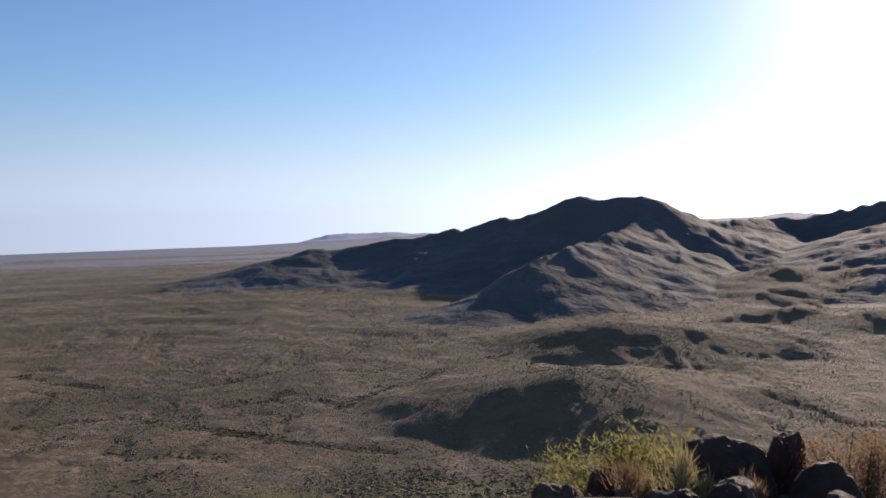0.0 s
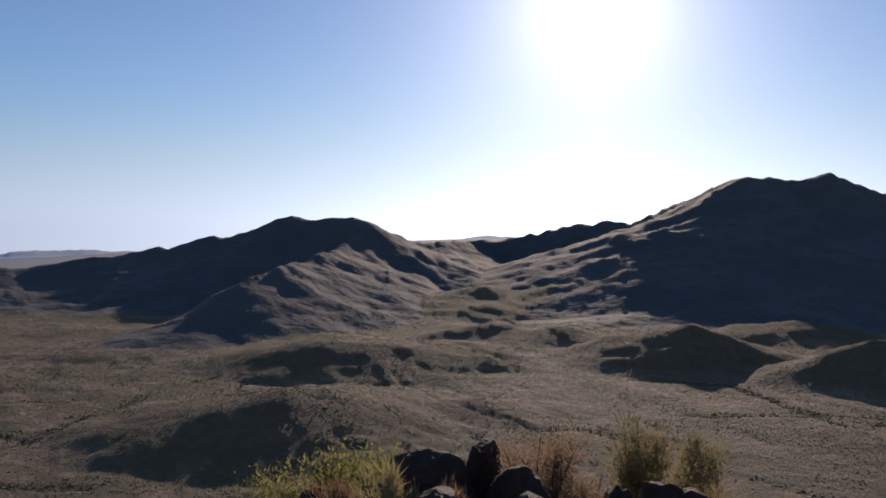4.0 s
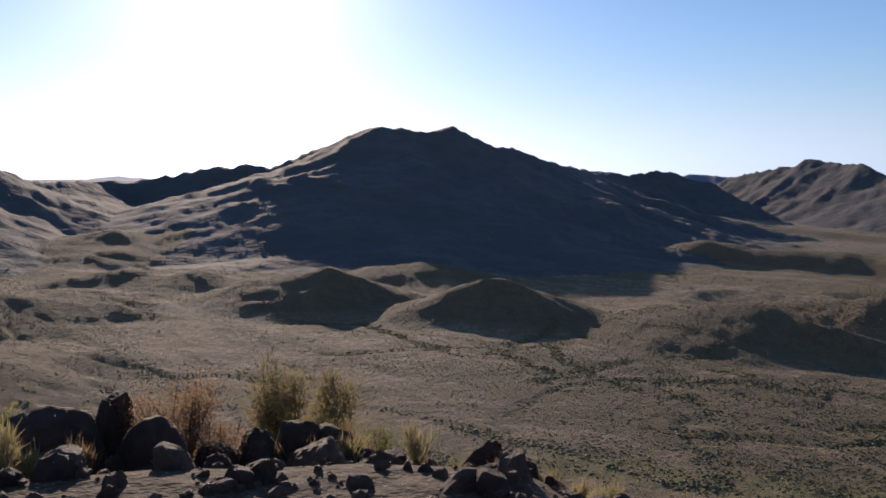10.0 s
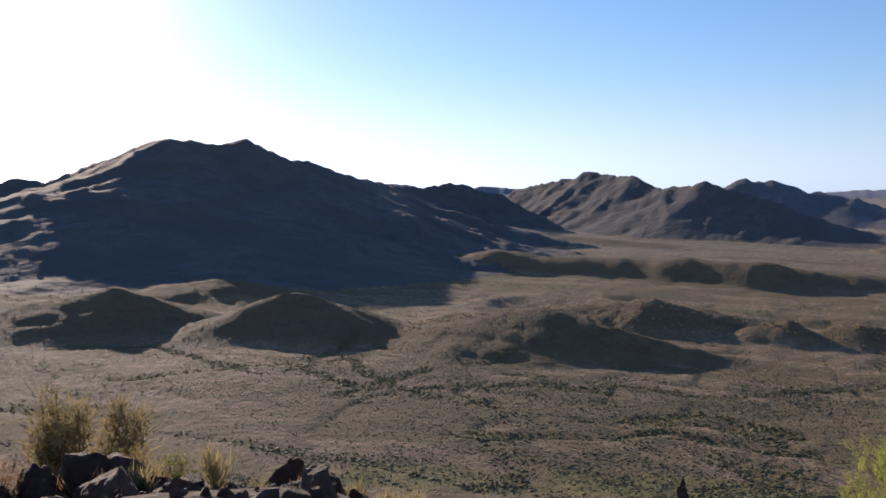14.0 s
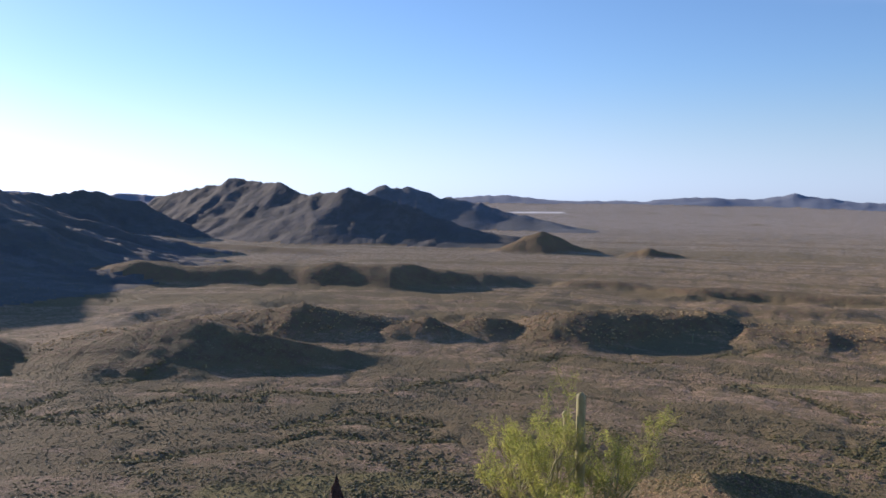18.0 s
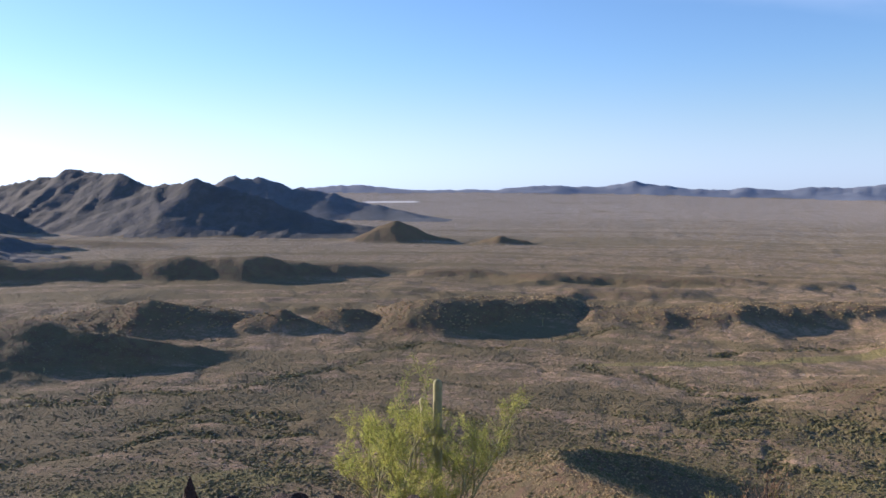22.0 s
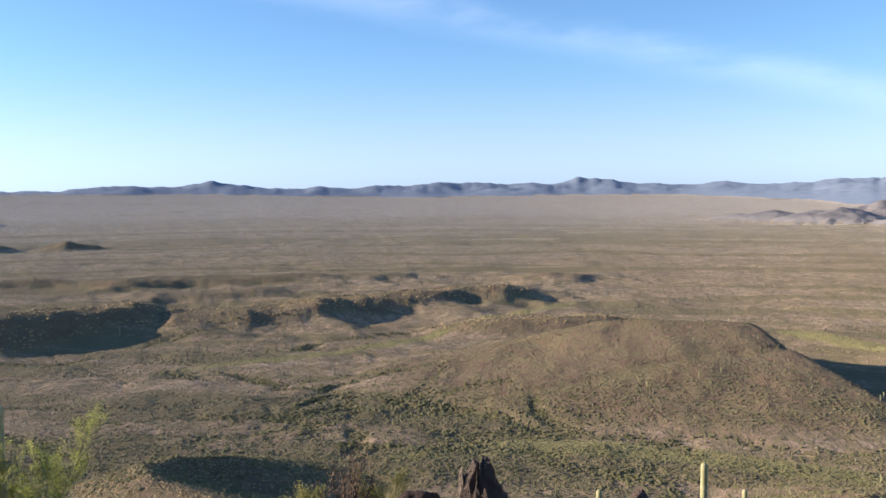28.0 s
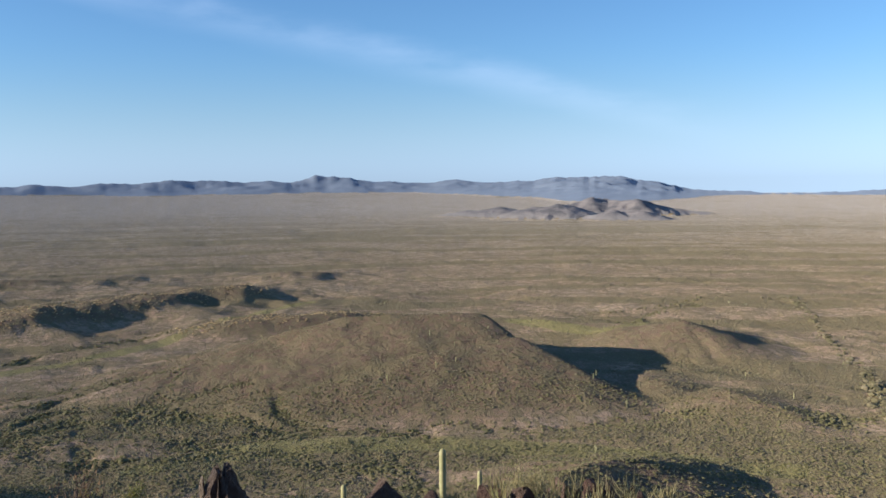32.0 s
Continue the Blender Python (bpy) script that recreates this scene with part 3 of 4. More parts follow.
arroyo((25.6, 354), (30.5, 366), (36.8, 371), (41.6, 321), (46.8, 322), (52.4, 335), (58.0, 327))
arroyo((38.2, 376), (40.9, 432), (44.1, 446))
arroyo((41.2, 378), (44.4, 317), (48.5, 297), (53.1, 303), (58.6, 287), (64.2, 301), (69.9, 287))
arroyo((45.8, 262), (51.5, 258), (57.0, 266), (62.2, 272), (67.2, 262), (70.8, 270))
arroyo((39.3, 307), (43.1, 330), (47.6, 365), (51.3, 396))
arroyo((-36.7, 462), (-32.1, 412), (-26.1, 391), (-20.0, 416), (-12.6, 409))
arroyo((-24.4, 351), (-20.0, 364), (-14.9, 344), (-8.8, 428), (-5.0, 459))
arroyo((-36.8, 351), (-30.5, 348), (-23.7, 312), (-17.9, 280), (-12.7, 268))
arroyo((95.9, 284), (98.7, 288), (102.2, 308), (104.9, 302), (108.2, 286), (110.7, 278), (114.0, 268), (118.0, 271))
arroyo((100.6, 249), (103.9, 256), (107.4, 257), (110.5, 255))
arroyo((112.5, 294), (114.0, 279), (116.3, 270), (119.6, 264), (122.6, 254))
arroyo((103.1, 245), (106.6, 262), (109.4, 265), (114.4, 266))
arroyo((96.0, 333), (99.4, 324), (102.2, 336), (105.5, 339))
arroyo((21.2, 439), (24.9, 426), (28.5, 428), (31.4, 387), (35.5, 349), (42.0, 388))


def brush_line(x, y):
    """1 along the beds of the arroyos."""
    best = np.zeros_like(x)
    wx, wy = x + 5 * fbm(x, y, 40, 3, 451), y + 5 * fbm(x, y, 40, 3, 457)
    for line in ARROYOS:
        for (x0, y0), (x1, y1) in zip(line, line[1:]):
            near = (x > min(x0, x1) - 16) & (x < max(x0, x1) + 16) & (y > min(y0, y1) - 16) & (y < max(y0, y1) + 16)
            if near.any():
                dx, dy = x1 - x0, y1 - y0
                qx, qy = wx[near], wy[near]
                u = np.clip(((qx - x0) * dx + (qy - y0) * dy) / (dx * dx + dy * dy), 0, 1)
                best[near] = np.maximum(best[near], 1 - smooth(1.0, 4.2, np.hypot(qx - x0 - u * dx, qy - y0 - u * dy)))
    return best * np.clip(0.7 + 0.9 * fbm(x, y, 24, 3, 461), 0, 1)


# green swales: (bearing, distance, half width)
SWALES = [
    [(90, 378, 5), (96, 388, 6), (100, 402, 6), (103.5, 418, 7), (106.4, 442, 7), (109.5, 478, 7), (112.5, 520, 7), (115, 560, 5)],
    [(128.5, 470, 6), (131, 455, 10), (134.5, 432, 9), (137, 470, 7)],
    [(34, 222, 6), (42, 224, 13), (52, 222, 14), (61, 226, 11), (70, 230, 8)],
    [(104, 240, 6), (112, 250, 9), (122, 248, 9), (134, 240, 8), (146, 236, 7)],
    [(-24, 232, 10), (-12, 228, 14), (-2, 226, 10)]]


def swale(x, y):
    """1 on the green grassy swales."""
    best = np.zeros_like(x)
    for line in SWALES:
        for (b0, r0, w0), (b1, r1, w1) in zip(line, line[1:]):
            (x0, y0), (x1, y1) = spot(b0, r0), spot(b1, r1)
            dx, dy = x1 - x0, y1 - y0
            u = np.clip(((x - x0) * dx + (y - y0) * dy) / (dx * dx + dy * dy), 0, 1)
            d = np.hypot(x - x0 - u * dx, y - y0 - u * dy) / (w0 + (w1 - w0) * u)
            best = np.maximum(best, 1 - smooth(0.35, 1.25, d))
    return best * np.clip(0.75 + 0.6 * fbm(x, y, 22, 3, 431), 0, 1)


def dry_lake(x, y):
    r, b = np.hypot(x, y), np.degrees(np.arctan2(x, y))
    return smooth(73.9, 74.4, b) * (1 - smooth(77.4, 77.9, b)) * smooth(3310, 3350, r) * (1 - smooth(3430, 3470, r))


def land(x, y):
    """Height of the ground at x, y, and which hill owns it."""
    r = np.hypot(x, y)
    bearing = np.degrees(np.arctan2(x, y))
    bearing = np.where(bearing < -100, bearing + 360, bearing)
    z = plain(x, y)
    # washes and low swells of the plain
    out = smooth(200, 420, r)
    far_fade = 1 - 0.5 * smooth(1500, 3500, r)
    z = z + out * far_fade * (1.1 * fbm(x, y, 120, 4, 11) + 0.55 * fbm(x * 0.5, y, 28, 3, 17)) + smooth(140, 260, r) * 0.35 * fbm(x, y, 14, 3, 23)
    z = z - 0.9 * wash(x, y) * smooth(210, 300, r) * (1 - smooth(1400, 2200, r))
    z = z - 0.8 * brush_line(x, y)
    # broken, rolling ground at the feet of the hills
    def zone(b0, b1, r0, r1):
        return smooth(b0 - 4, b0 + 4, bearing) * (1 - smooth(b1 - 4, b1 + 4, bearing)) * smooth(r0, r0 + 90, r) * (1 - smooth(r1 - 120, r1, r))
    rolling = np.maximum(np.maximum(0.55 * zone(46, 76, 420, 720), 0.35 * zone(-4, 40, 400, 1000)), np.maximum(0.55 * zone(74, 116, 420, 800), 0.35 * zone(-30, -4, 420, 1000)))
    z = z + rolling * 4.2 * np.clip(spurs(x, y * 1.15, 85, 4, 61) + 0.1, -0.6, 1.3)
    owner = np.full(x.shape, -1)
    lift = np.zeros_like(x)
    for k, (name, label, width, gully, depth, power, crest) in enumerate(HILLS):
        h = rise(x, y, width, gully, depth, power, crest, 31 + 7 * k)
        if label.startswith("broad brown mound"):
            # its far flank drops steeply from the crest
            px, py = spot(128.1, 349)
            away = (x - px) * math.sin(radians(188)) + (y - py) * math.cos(radians(188))
            h = h * (1 - smooth(-8, 17, away - 0.3 * np.clip(335 - r, 0, 90)))
        owner = np.where((h > lift) & (h > 1.2), k, owner)
        lift = np.maximum(lift, h)
    for k, (name, label, front, back, size, depth, edge) in enumerate(BENCHES):
        h = shelf(r, bearing, front, back, size, depth, edge, 401 + 9 * k)
        owner = np.where((h > lift) & (h > 1.2), len(HILLS) + k, owner)
        lift = np.maximum(lift, h)
    bump = np.clip(lift / 30, 0, 1)
    z = z + lift * (1 + 0.02 * fbm(x, y, 45, 4, 5)) + bump * 0.9 * fbm(x, y, 24, 4, 9)
    # ribs of rock and gullies on the high flanks
    z = z + np.clip((lift - 12) / 45, 0, 1) * np.where(r > 1400, 4.2, 2.6) * (spurs(x, y, 52, 3, 143) - 0.5)
    # the hill under the lookout
    rr, hh = zip(*HILLTOP)
    own = np.interp(r * (1 + 0.04 * fbm(x, y, 60, 3, 41) * smooth(10, 60, r)), rr, hh)
    z = np.maximum(z, own) + smooth(3, 12, r) * (1 - smooth(200, 300, r)) * 0.22 * fbm(x, y, 5, 4, 3)
    z = z + 0.37 * smooth(-8, -1, bearing) * (1 - smooth(38, 46, bearing)) * smooth(5.5, 7.5, r) * (1 - smooth(9.5, 12, r))
    owner = np.where((own > lift + 2) & (own > 1), -2, owner)
    # ranges round the rim
    fb, fz = zip(*FAR)
    crest = np.interp(bearing, fb, fz)
    crest = crest + 4.5 * fbm(bearing * 30, bearing * 0, 32, 4, 71, 0.6)
    shift = 260 * fbm(x, y, 900, 3, 77) + 120 * fbm(x, y, 330, 3, 79)
    inner = 1 - np.clip(np.abs(r - FAR_R + 0.3 * shift) / (np.interp(bearing, [122, 128, 133, 138, 142], [330, 900, 1650, 1500, 450]) + 0.35 * shift), 0, 1)
    wall = np.maximum(0, crest - plain(x, y) * 0.94) * inner ** 1.25
    wall = wall * (1 + (0.05 + 0.5 * inner * (1 - inner)) * spurs(x, y, 150, 4, 83))
    z = z + wall
    owner = np.where(wall > 2.5, np.where(bearing < 25, -4, -3), owner)
    # far western flats, split off to take the haze-tinted soil
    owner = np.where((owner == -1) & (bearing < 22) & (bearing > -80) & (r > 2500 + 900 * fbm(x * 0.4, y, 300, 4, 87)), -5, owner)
    return z, owner, lift


def ground_z(x, y):
    return float(land(np.array([float(x)]), np.array([float(y)]))[0][0])


def mesh_of(name, verts, faces, material, smooth_shade=True):
    verts, faces = np.asarray(verts, np.float32), np.asarray(faces, np.int32)
    me = bpy.data.meshes.new(name)
    n = faces.shape[1]
    me.vertices.add(len(verts))
    me.vertices.foreach_set("co", verts.ravel())
    me.loops.add(faces.size)
    me.loops.foreach_set("vertex_index", faces.ravel())
    me.polygons.add(len(faces))
    me.polygons.foreach_set("loop_start", np.arange(0, faces.size, n, dtype=np.int32))
    me.polygons.foreach_set("use_smooth", np.full(len(faces), smooth_shade))
    me.materials.append(material)
    me.update(calc_edges=True)
    return me


bearings = np.radians(np.concatenate([np.arange(-52, 166, 0.18), np.arange(166, 308, 1.42)]))
radii = [2.0]
while radii[-1] < 4930:
    r_last = radii[-1]
    radii.append(r_last * (1.055 if r_last < 180 else 1.0095 if r_last < 1690 else 1.0055 if r_last < 2050 else 1.0125 if r_last < 3700 else 1.007) + 0.04)
radii = np.array(radii)
BB, RR = np.meshgrid(bearings, radii, indexing="ij")
GX, GY = np.sin(BB) * RR, np.cos(BB) * RR
GZ, OWN, LIFT = land(GX, GY)
nb, nr = GX.shape
all_verts = np.stack([GX, GY, GZ], -1).reshape(-1, 3)
I, J = np.meshgrid(np.arange(nb), np.arange(nr - 1), indexing="ij")
I2 = (I + 1) % nb
quads = np.stack([I * nr + J, I * nr + J + 1, I2 * nr + J + 1, I2 * nr + J], -1).reshape(-1, 4)[:, ::-1]
quad_owner = OWN[I, J].ravel()


COVER = np.stack([np.clip(0.5 + 0.5 * bands(GX, GY) + 0.5 * brush_line(GX, GY), 0, 1), np.maximum(swale(GX, GY), 0.0), wash(GX, GY), dry_lake(GX, GY)], -1).reshape(-1, 4).astype(np.float32)


def region(name, mask, material, label, category, kind):
    q = quads[mask]
    used, flat = np.unique(q, return_inverse=True)
    me = mesh_of(name, all_verts[used], flat.reshape(-1, 4), material)
    layer = me.attributes.new("cover", "FLOAT_COLOR", "POINT")
    layer.data.foreach_set("color", COVER[used].ravel())
    layer = me.attributes.new("hill_height", "FLOAT", "POINT")
    layer.data.foreach_set("value", LIFT.ravel()[used].astype(np.float32))
    ob = new(name, me)
    return tagged(ob, label, category, kind=kind)


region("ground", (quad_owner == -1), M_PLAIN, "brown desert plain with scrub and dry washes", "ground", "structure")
region("ground_lookout_hill", (quad_owner == -2), M_HILLSIDE, "stony hillside below the lookout", "ground", "structure")
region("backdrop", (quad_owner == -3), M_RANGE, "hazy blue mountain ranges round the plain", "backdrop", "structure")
region("backdrop_low_range", (quad_owner == -4), M_PALERANGE, "low range at the rim of the plain, paled for haze", "backdrop", "structure")
region("backdrop_flats", (quad_owner == -5), M_FLATS, "flats far out on the plain, tinted blue-grey for haze", "backdrop", "structure")
for k, shape in enumerate(HILLS + BENCHES):
    if (quad_owner == k).any():
        region(shape[0], quad_owner == k, M_FOOTHILL if "foothill beyond" in shape[1] else M_HAZEHILL if "dome-shaped" in shape[1] else M_ROCKHILL if shape[0] == "mountain" or "bare rock" in shape[1] or "spur below" in shape[1] else M_PLAIN, shape[1], shape[0], "")
# the flat rock under the viewer closes the middle of the sheet
hub = np.concatenate([[[0, 0, 73.4]], all_verts.reshape(nb, nr, 3)[:, 0]])
tri = np.stack([np.zeros(nb, int), 1 + (np.arange(nb) + 1) % nb, 1 + np.arange(nb)], -1)
tagged(new("ground_summit", mesh_of("ground_summit", hub, tri, M_HILLSIDE)), "stony ground on the summit", "ground", kind="structure")


# ---- helpers for things ----
def part(name, me, parent, label=""):
    ob = new(name, me)
    ob.parent = parent
    if label:
        ob["label"] = label
    return ob


def thing(name, x, y, z, turn, label, category, group=""):
    ob = new(name)
    ob.matrix_basis = pose(x, y, z, 0, 0, turn)
    return tagged(ob, label, category, group)


def tube(points, radii_, sides=7, ribs=0, cap=True):
    """Vertices and quads of a tube through points; ribs deepens every other side."""
    verts, faces = [], []
    pts = [Vector(p) for p in points]
    for i, (p, rad) in enumerate(zip(pts, radii_)):
        d = (pts[min(i + 1, len(pts) - 1)] - pts[max(i - 1, 0)]).normalized()
        side = d.cross(Vector((0.31, 0.95, 0.02))).normalized()
        up = d.cross(side)
        for k in range(sides):
            a = 2 * math.pi * k / sides
            rr = rad * (1 - ribs * (k % 2))
            verts.append(p + side * math.cos(a) * rr + up * math.sin(a) * rr)
    for i in range(len(pts) - 1):
        for k in range(sides):
            k2 = (k + 1) % sides
            faces.append((i * sides + k, i * sides + k2, (i + 1) * sides + k2, (i + 1) * sides + k))
    return verts, faces


def tubes_mesh(name, list_of_tubes, material):
    verts, faces = [], []
    for v, f in list_of_tubes:
        base = len(verts)
        verts += [tuple(p) for p in v]
        faces += [tuple(i + base for i in q) for q in f]
    return mesh_of(name, verts, faces, material)


# ---- plant and rock materials ----
def leafy(name, dark, light, dry, patch=0.15, through=0.4):
    n = Nodes(name)
    geo = n.add("ShaderNodeNewGeometry")
    world_pos = geo.outputs["Position"]
    n.pos = world_pos
    c = n.mix(n.span(n.noise(patch, 3, 0.6), 0.35, 0.65), dark, light)
    c = n.mix(n.span(geo.outputs["Random Per Island"], 0.55, 1.0, 0.0, 0.8), c, dry)
    n.shader.inputs["Subsurface Weight"].default_value = 0.0
    mat = n.done(c, 0.75)
    trans = n.add("ShaderNodeBsdfTranslucent")
    n.link(c, trans.inputs[0])
    both = n.add("ShaderNodeMixShader")
    both.inputs[0].default_value = through
    n.link(n.shader.outputs[0], both.inputs[1])
    n.link(trans.outputs[0], both.inputs[2])
    n.link(both.outputs[0], n.out.inputs[0])
    return mat


M_SCRUB = leafy("scrub_leaves", (0.158, 0.144, 0.072), (0.222, 0.194, 0.102), (0.310, 0.258, 0.160), 0.03, 0.32)
M_LUSH = leafy("green_scrub_leaves", (0.160, 0.150, 0.062), (0.220, 0.200, 0.086), (0.275, 0.228, 0.128), 0.05, 0.30)
M_PALO = leafy("palo_verde_twigs", (0.23, 0.27, 0.06), (0.34, 0.36, 0.09), (0.40, 0.37, 0.13), 0.8, 0.55)
M_SWALE = leafy("swale_grass", (0.205, 0.195, 0.072), (0.270, 0.248, 0.100), (0.325, 0.277, 0.145), 0.05, 0.2)
M_DRY = leafy("dry_twigs", (0.20, 0.12, 0.07), (0.30, 0.20, 0.11), (0.38, 0.28, 0.16), 1.5)
M_GRASS = leafy("dry_grass", (0.26, 0.22, 0.10), (0.36, 0.31, 0.15), (0.42, 0.36, 0.20), 1.0)
M_OLIVE = leafy("olive_leaves", (0.20, 0.165, 0.08), (0.27, 0.23, 0.11), (0.30, 0.24, 0.13), 1.2)
M_TAWNY = leafy("tawny_brush", (0.32, 0.230, 0.110), (0.42, 0.315, 0.155), (0.48, 0.38, 0.20), 0.1, 0.2)
M_YELLOW = leafy("yellow_green_leaves", (0.15, 0.155, 0.045), (0.25, 0.235, 0.07), (0.30, 0.26, 0.10), 1.2)


def bark():
    n = Nodes("green_bark")
    c = n.mix(n.span(n.noise(6, 4), 0.35, 0.7), (0.30, 0.30, 0.12), (0.26, 0.22, 0.12))
    n.bump(n.noise(25, 4), 0.4, 0.01)
    return n.done(c, 0.7)


def cactus_skin():
    n = Nodes("saguaro_skin")
    c = n.mix(n.span(n.noise(3, 4), 0.35, 0.7), (0.29, 0.28, 0.13), (0.39, 0.36, 0.19))
    n.bump(n.noise(40, 3), 0.4, 0.01)
    return n.done(c, 0.7)


def basalt(name, dark, light, chips):
    n = Nodes(name)
    c = n.mix(n.span(n.noise(2.2, 6, 0.65), 0.35, 0.68), dark, light)
    c = n.mix(n.span(n.noise(7.0, 5, 0.7), 0.60, 0.70, 0.0, 0.85), c, chips)
    c = n.mix(n.span(n.noise(30.0, 3, 0.6), 0.45, 0.75, 0.0, 0.5), c, dark)
    n.bump(n.noise(6.0, 9, 0.8), 1.0, 0.22)
    return n.done(c, 0.8)


M_BARK, M_CACTUS = bark(), cactus_skin()
M_BASALT = basalt("varnished_rock", (0.082, 0.050, 0.038), (0.165, 0.098, 0.070), (0.34, 0.24, 0.18))
M_PALEROCK = basalt("weathered_rock", (0.135, 0.088, 0.064), (0.255, 0.175, 0.125), (0.38, 0.31, 0.25))
# paler wood that paints the sunlit left edge of the stump
M_SUNLITWOOD = basalt("sunlit_wood", (0.20, 0.150, 0.110), (0.34, 0.27, 0.20), (0.46, 0.38, 0.30))
M_WOOD = basalt("dead_wood", (0.11, 0.078, 0.060), (0.20, 0.145, 0.110), (0.34, 0.27, 0.21))


WASH_LINE = [(135, 500), (138.5, 531), (140.6, 571), (145.9, 584), (147.1, 506), (148.2, 445), (150.7, 351), (152, 300)]


def wash_line(x, y):
    """1 along the wash that drains the eastern plain."""
    best = np.zeros_like(x)
    for (b0, r0), (b1, r1) in zip(WASH_LINE, WASH_LINE[1:]):
        (x0, y0), (x1, y1) = spot(b0, r0), spot(b1, r1)
        dx, dy = x1 - x0, y1 - y0
        u = np.clip(((x - x0) * dx + (y - y0) * dy) / (dx * dx + dy * dy), 0, 1)
        d = np.hypot(x - x0 - u * dx, y - y0 - u * dy) + 3 * fbm(x, y, 30, 2, 441)
        best = np.maximum(best, 1 - smooth(1.5, 5.0, d))
    return 0.5 * best


# ---- scrub: clumps of ragged leaves, too many to count ----
def scrub(name, label, count, r0, r1, b0, b1, leaves, small, tall, material, seed, keep, spread=1.0, ringed=True):
    rng = np.random.default_rng(seed)
    r = np.sqrt(rng.uniform(r0 * r0, r1 * r1, count)) if r0 < 150 else r0 * (r1 / r0) ** rng.uniform(0, 1, count)
    b = np.radians(rng.uniform(b0, b1, count))
    x, y = np.sin(b) * r, np.cos(b) * r
    if name == "brush_line":
        ends = np.array([(*p, *q) for line in ARROYOS for p, q in zip(line, line[1:])])
        span_ = np.hypot(ends[:, 2] - ends[:, 0], ends[:, 3] - ends[:, 1])
        pick = rng.choice(len(ends), count, p=span_ / span_.sum())
        u = rng.uniform(0, 1, count)
        x = ends[pick, 0] + u * (ends[pick, 2] - ends[pick, 0]) + rng.normal(0, 1.7, count)
        y = ends[pick, 1] + u * (ends[pick, 3] - ends[pick, 1]) + rng.normal(0, 1.7, count)
        x, y = x - 5 * fbm(x, y, 40, 3, 451), y - 5 * fbm(x, y, 40, 3, 457)
    owner = land(x, y)[1]
    bed = wash(x, y) * (owner == -1)
    cover = 0.35 * fbm(x, y, 60, 4, 301) + 0.2 * fbm(x, y, 16, 2, 305) + 1.15 * bands(x, y)
    ok = rng.uniform(0, 1, count) < np.clip(keep + 0.55 * cover + 0.5 * bed + 0.12 * (owner >= 0), 0.06, 1) * (1 - smooth(0.55 * r1, r1, r) * (r1 > 1000))
    if name == "wash_trees":
        ok = rng.uniform(0, 1, count) < wash_line(x, y)
    if name == "brush_line":
        ok = rng.uniform(0, 1, count) < np.clip(0.65 + 0.9 * fbm(x, y, 24, 3, 461), 0, 1)
    if name == "bench_scrub":
        ok = (owner >= 0) & (rng.uniform(0, 1, count) < 0.7)
    if name == "green_grass":
        ok = rng.uniform(0, 1, count) < 0.9 * swale(x, y)
    bed = bed[ok]
    x, y = x[ok], y[ok]
    z = land(x, y)[0]
    n = len(x)
    size = (rng.uniform(0, 1, n) ** 2.2 * (tall - small) + small) * (1 + 0.7 * bed)
    # a low uneven dome of twigs for each shrub, and loose leaves round it
    k = 5
    a = (np.arange(k) + rng.uniform(-0.3, 0.3, (n, k))) * 2 * np.pi / k + rng.uniform(0, 6.28, (n, 1))
    wide = size[:, None] * 0.72 * spread
    low = np.stack([np.cos(a), np.sin(a), 0 * a], -1) * (wide * rng.uniform(0.7, 1.2, (n, k)))[..., None]
    top = rng.normal(0, 0.12, (n, 1, 3)) * size[:, None, None]
    top[:, 0, 2] = size * rng.uniform(0.36, 0.62, n)
    base = np.stack([x, y, z - 0.05], -1)[:, None, :]
    if ringed:
        mid = np.stack([np.cos(a + 0.5), np.sin(a + 0.5), 0 * a], -1) * (wide * rng.uniform(0.7, 1.15, (n, k)))[..., None]
        mid[..., 2] = size[:, None] * rng.uniform(0.18, 0.42, (n, k))
        cloud = np.concatenate([top, mid, low * 0.9], 1) + base
        one = [(0, 1 + q, 1 + (q + 1) % k) for q in range(k)] + [(1 + q, 6 + q, 6 + (q + 1) % k) for q in range(k)] + [(1 + q, 6 + (q + 1) % k, 1 + (q + 1) % k) for q in range(k)]
    else:
        cloud = np.concatenate([top, low], 1) + base
        one = [(0, 1 + q, 1 + (q + 1) % k) for q in range(k)]
    each = cloud.shape[1]
    verts = cloud.reshape(-1, 3)
    faces = (np.arange(n)[:, None, None] * each + np.array(one)[None]).reshape(-1, 3)
    if leaves:
        a = rng.uniform(0, 2 * np.pi, (n, leaves))
        up = rng.uniform(0.2, 1.0, (n, leaves))
        ring = np.sqrt(np.clip(1 - (up * 0.9) ** 2, 0, 1)) * 0.8 * spread
        c = np.stack([np.cos(a) * ring, np.sin(a) * ring, up], -1) * size[:, None, None] + base
        legs = rng.normal(0, 1, (n, leaves, 3, 3))
        legs /= np.linalg.norm(legs, axis=-1, keepdims=True) + 1e-6
        tri = (c[:, :, None, :] + legs * 0.28 * size[:, None, None, None]).reshape(-1, 3)
        faces = np.concatenate([faces, np.arange(len(tri)).reshape(-1, 3) + len(verts)])
        verts = np.concatenate([verts, tri])
    ob = new(name, mesh_of(name, verts, faces, material, False))
    return tagged(ob, label, "shrubs", kind="stuff")


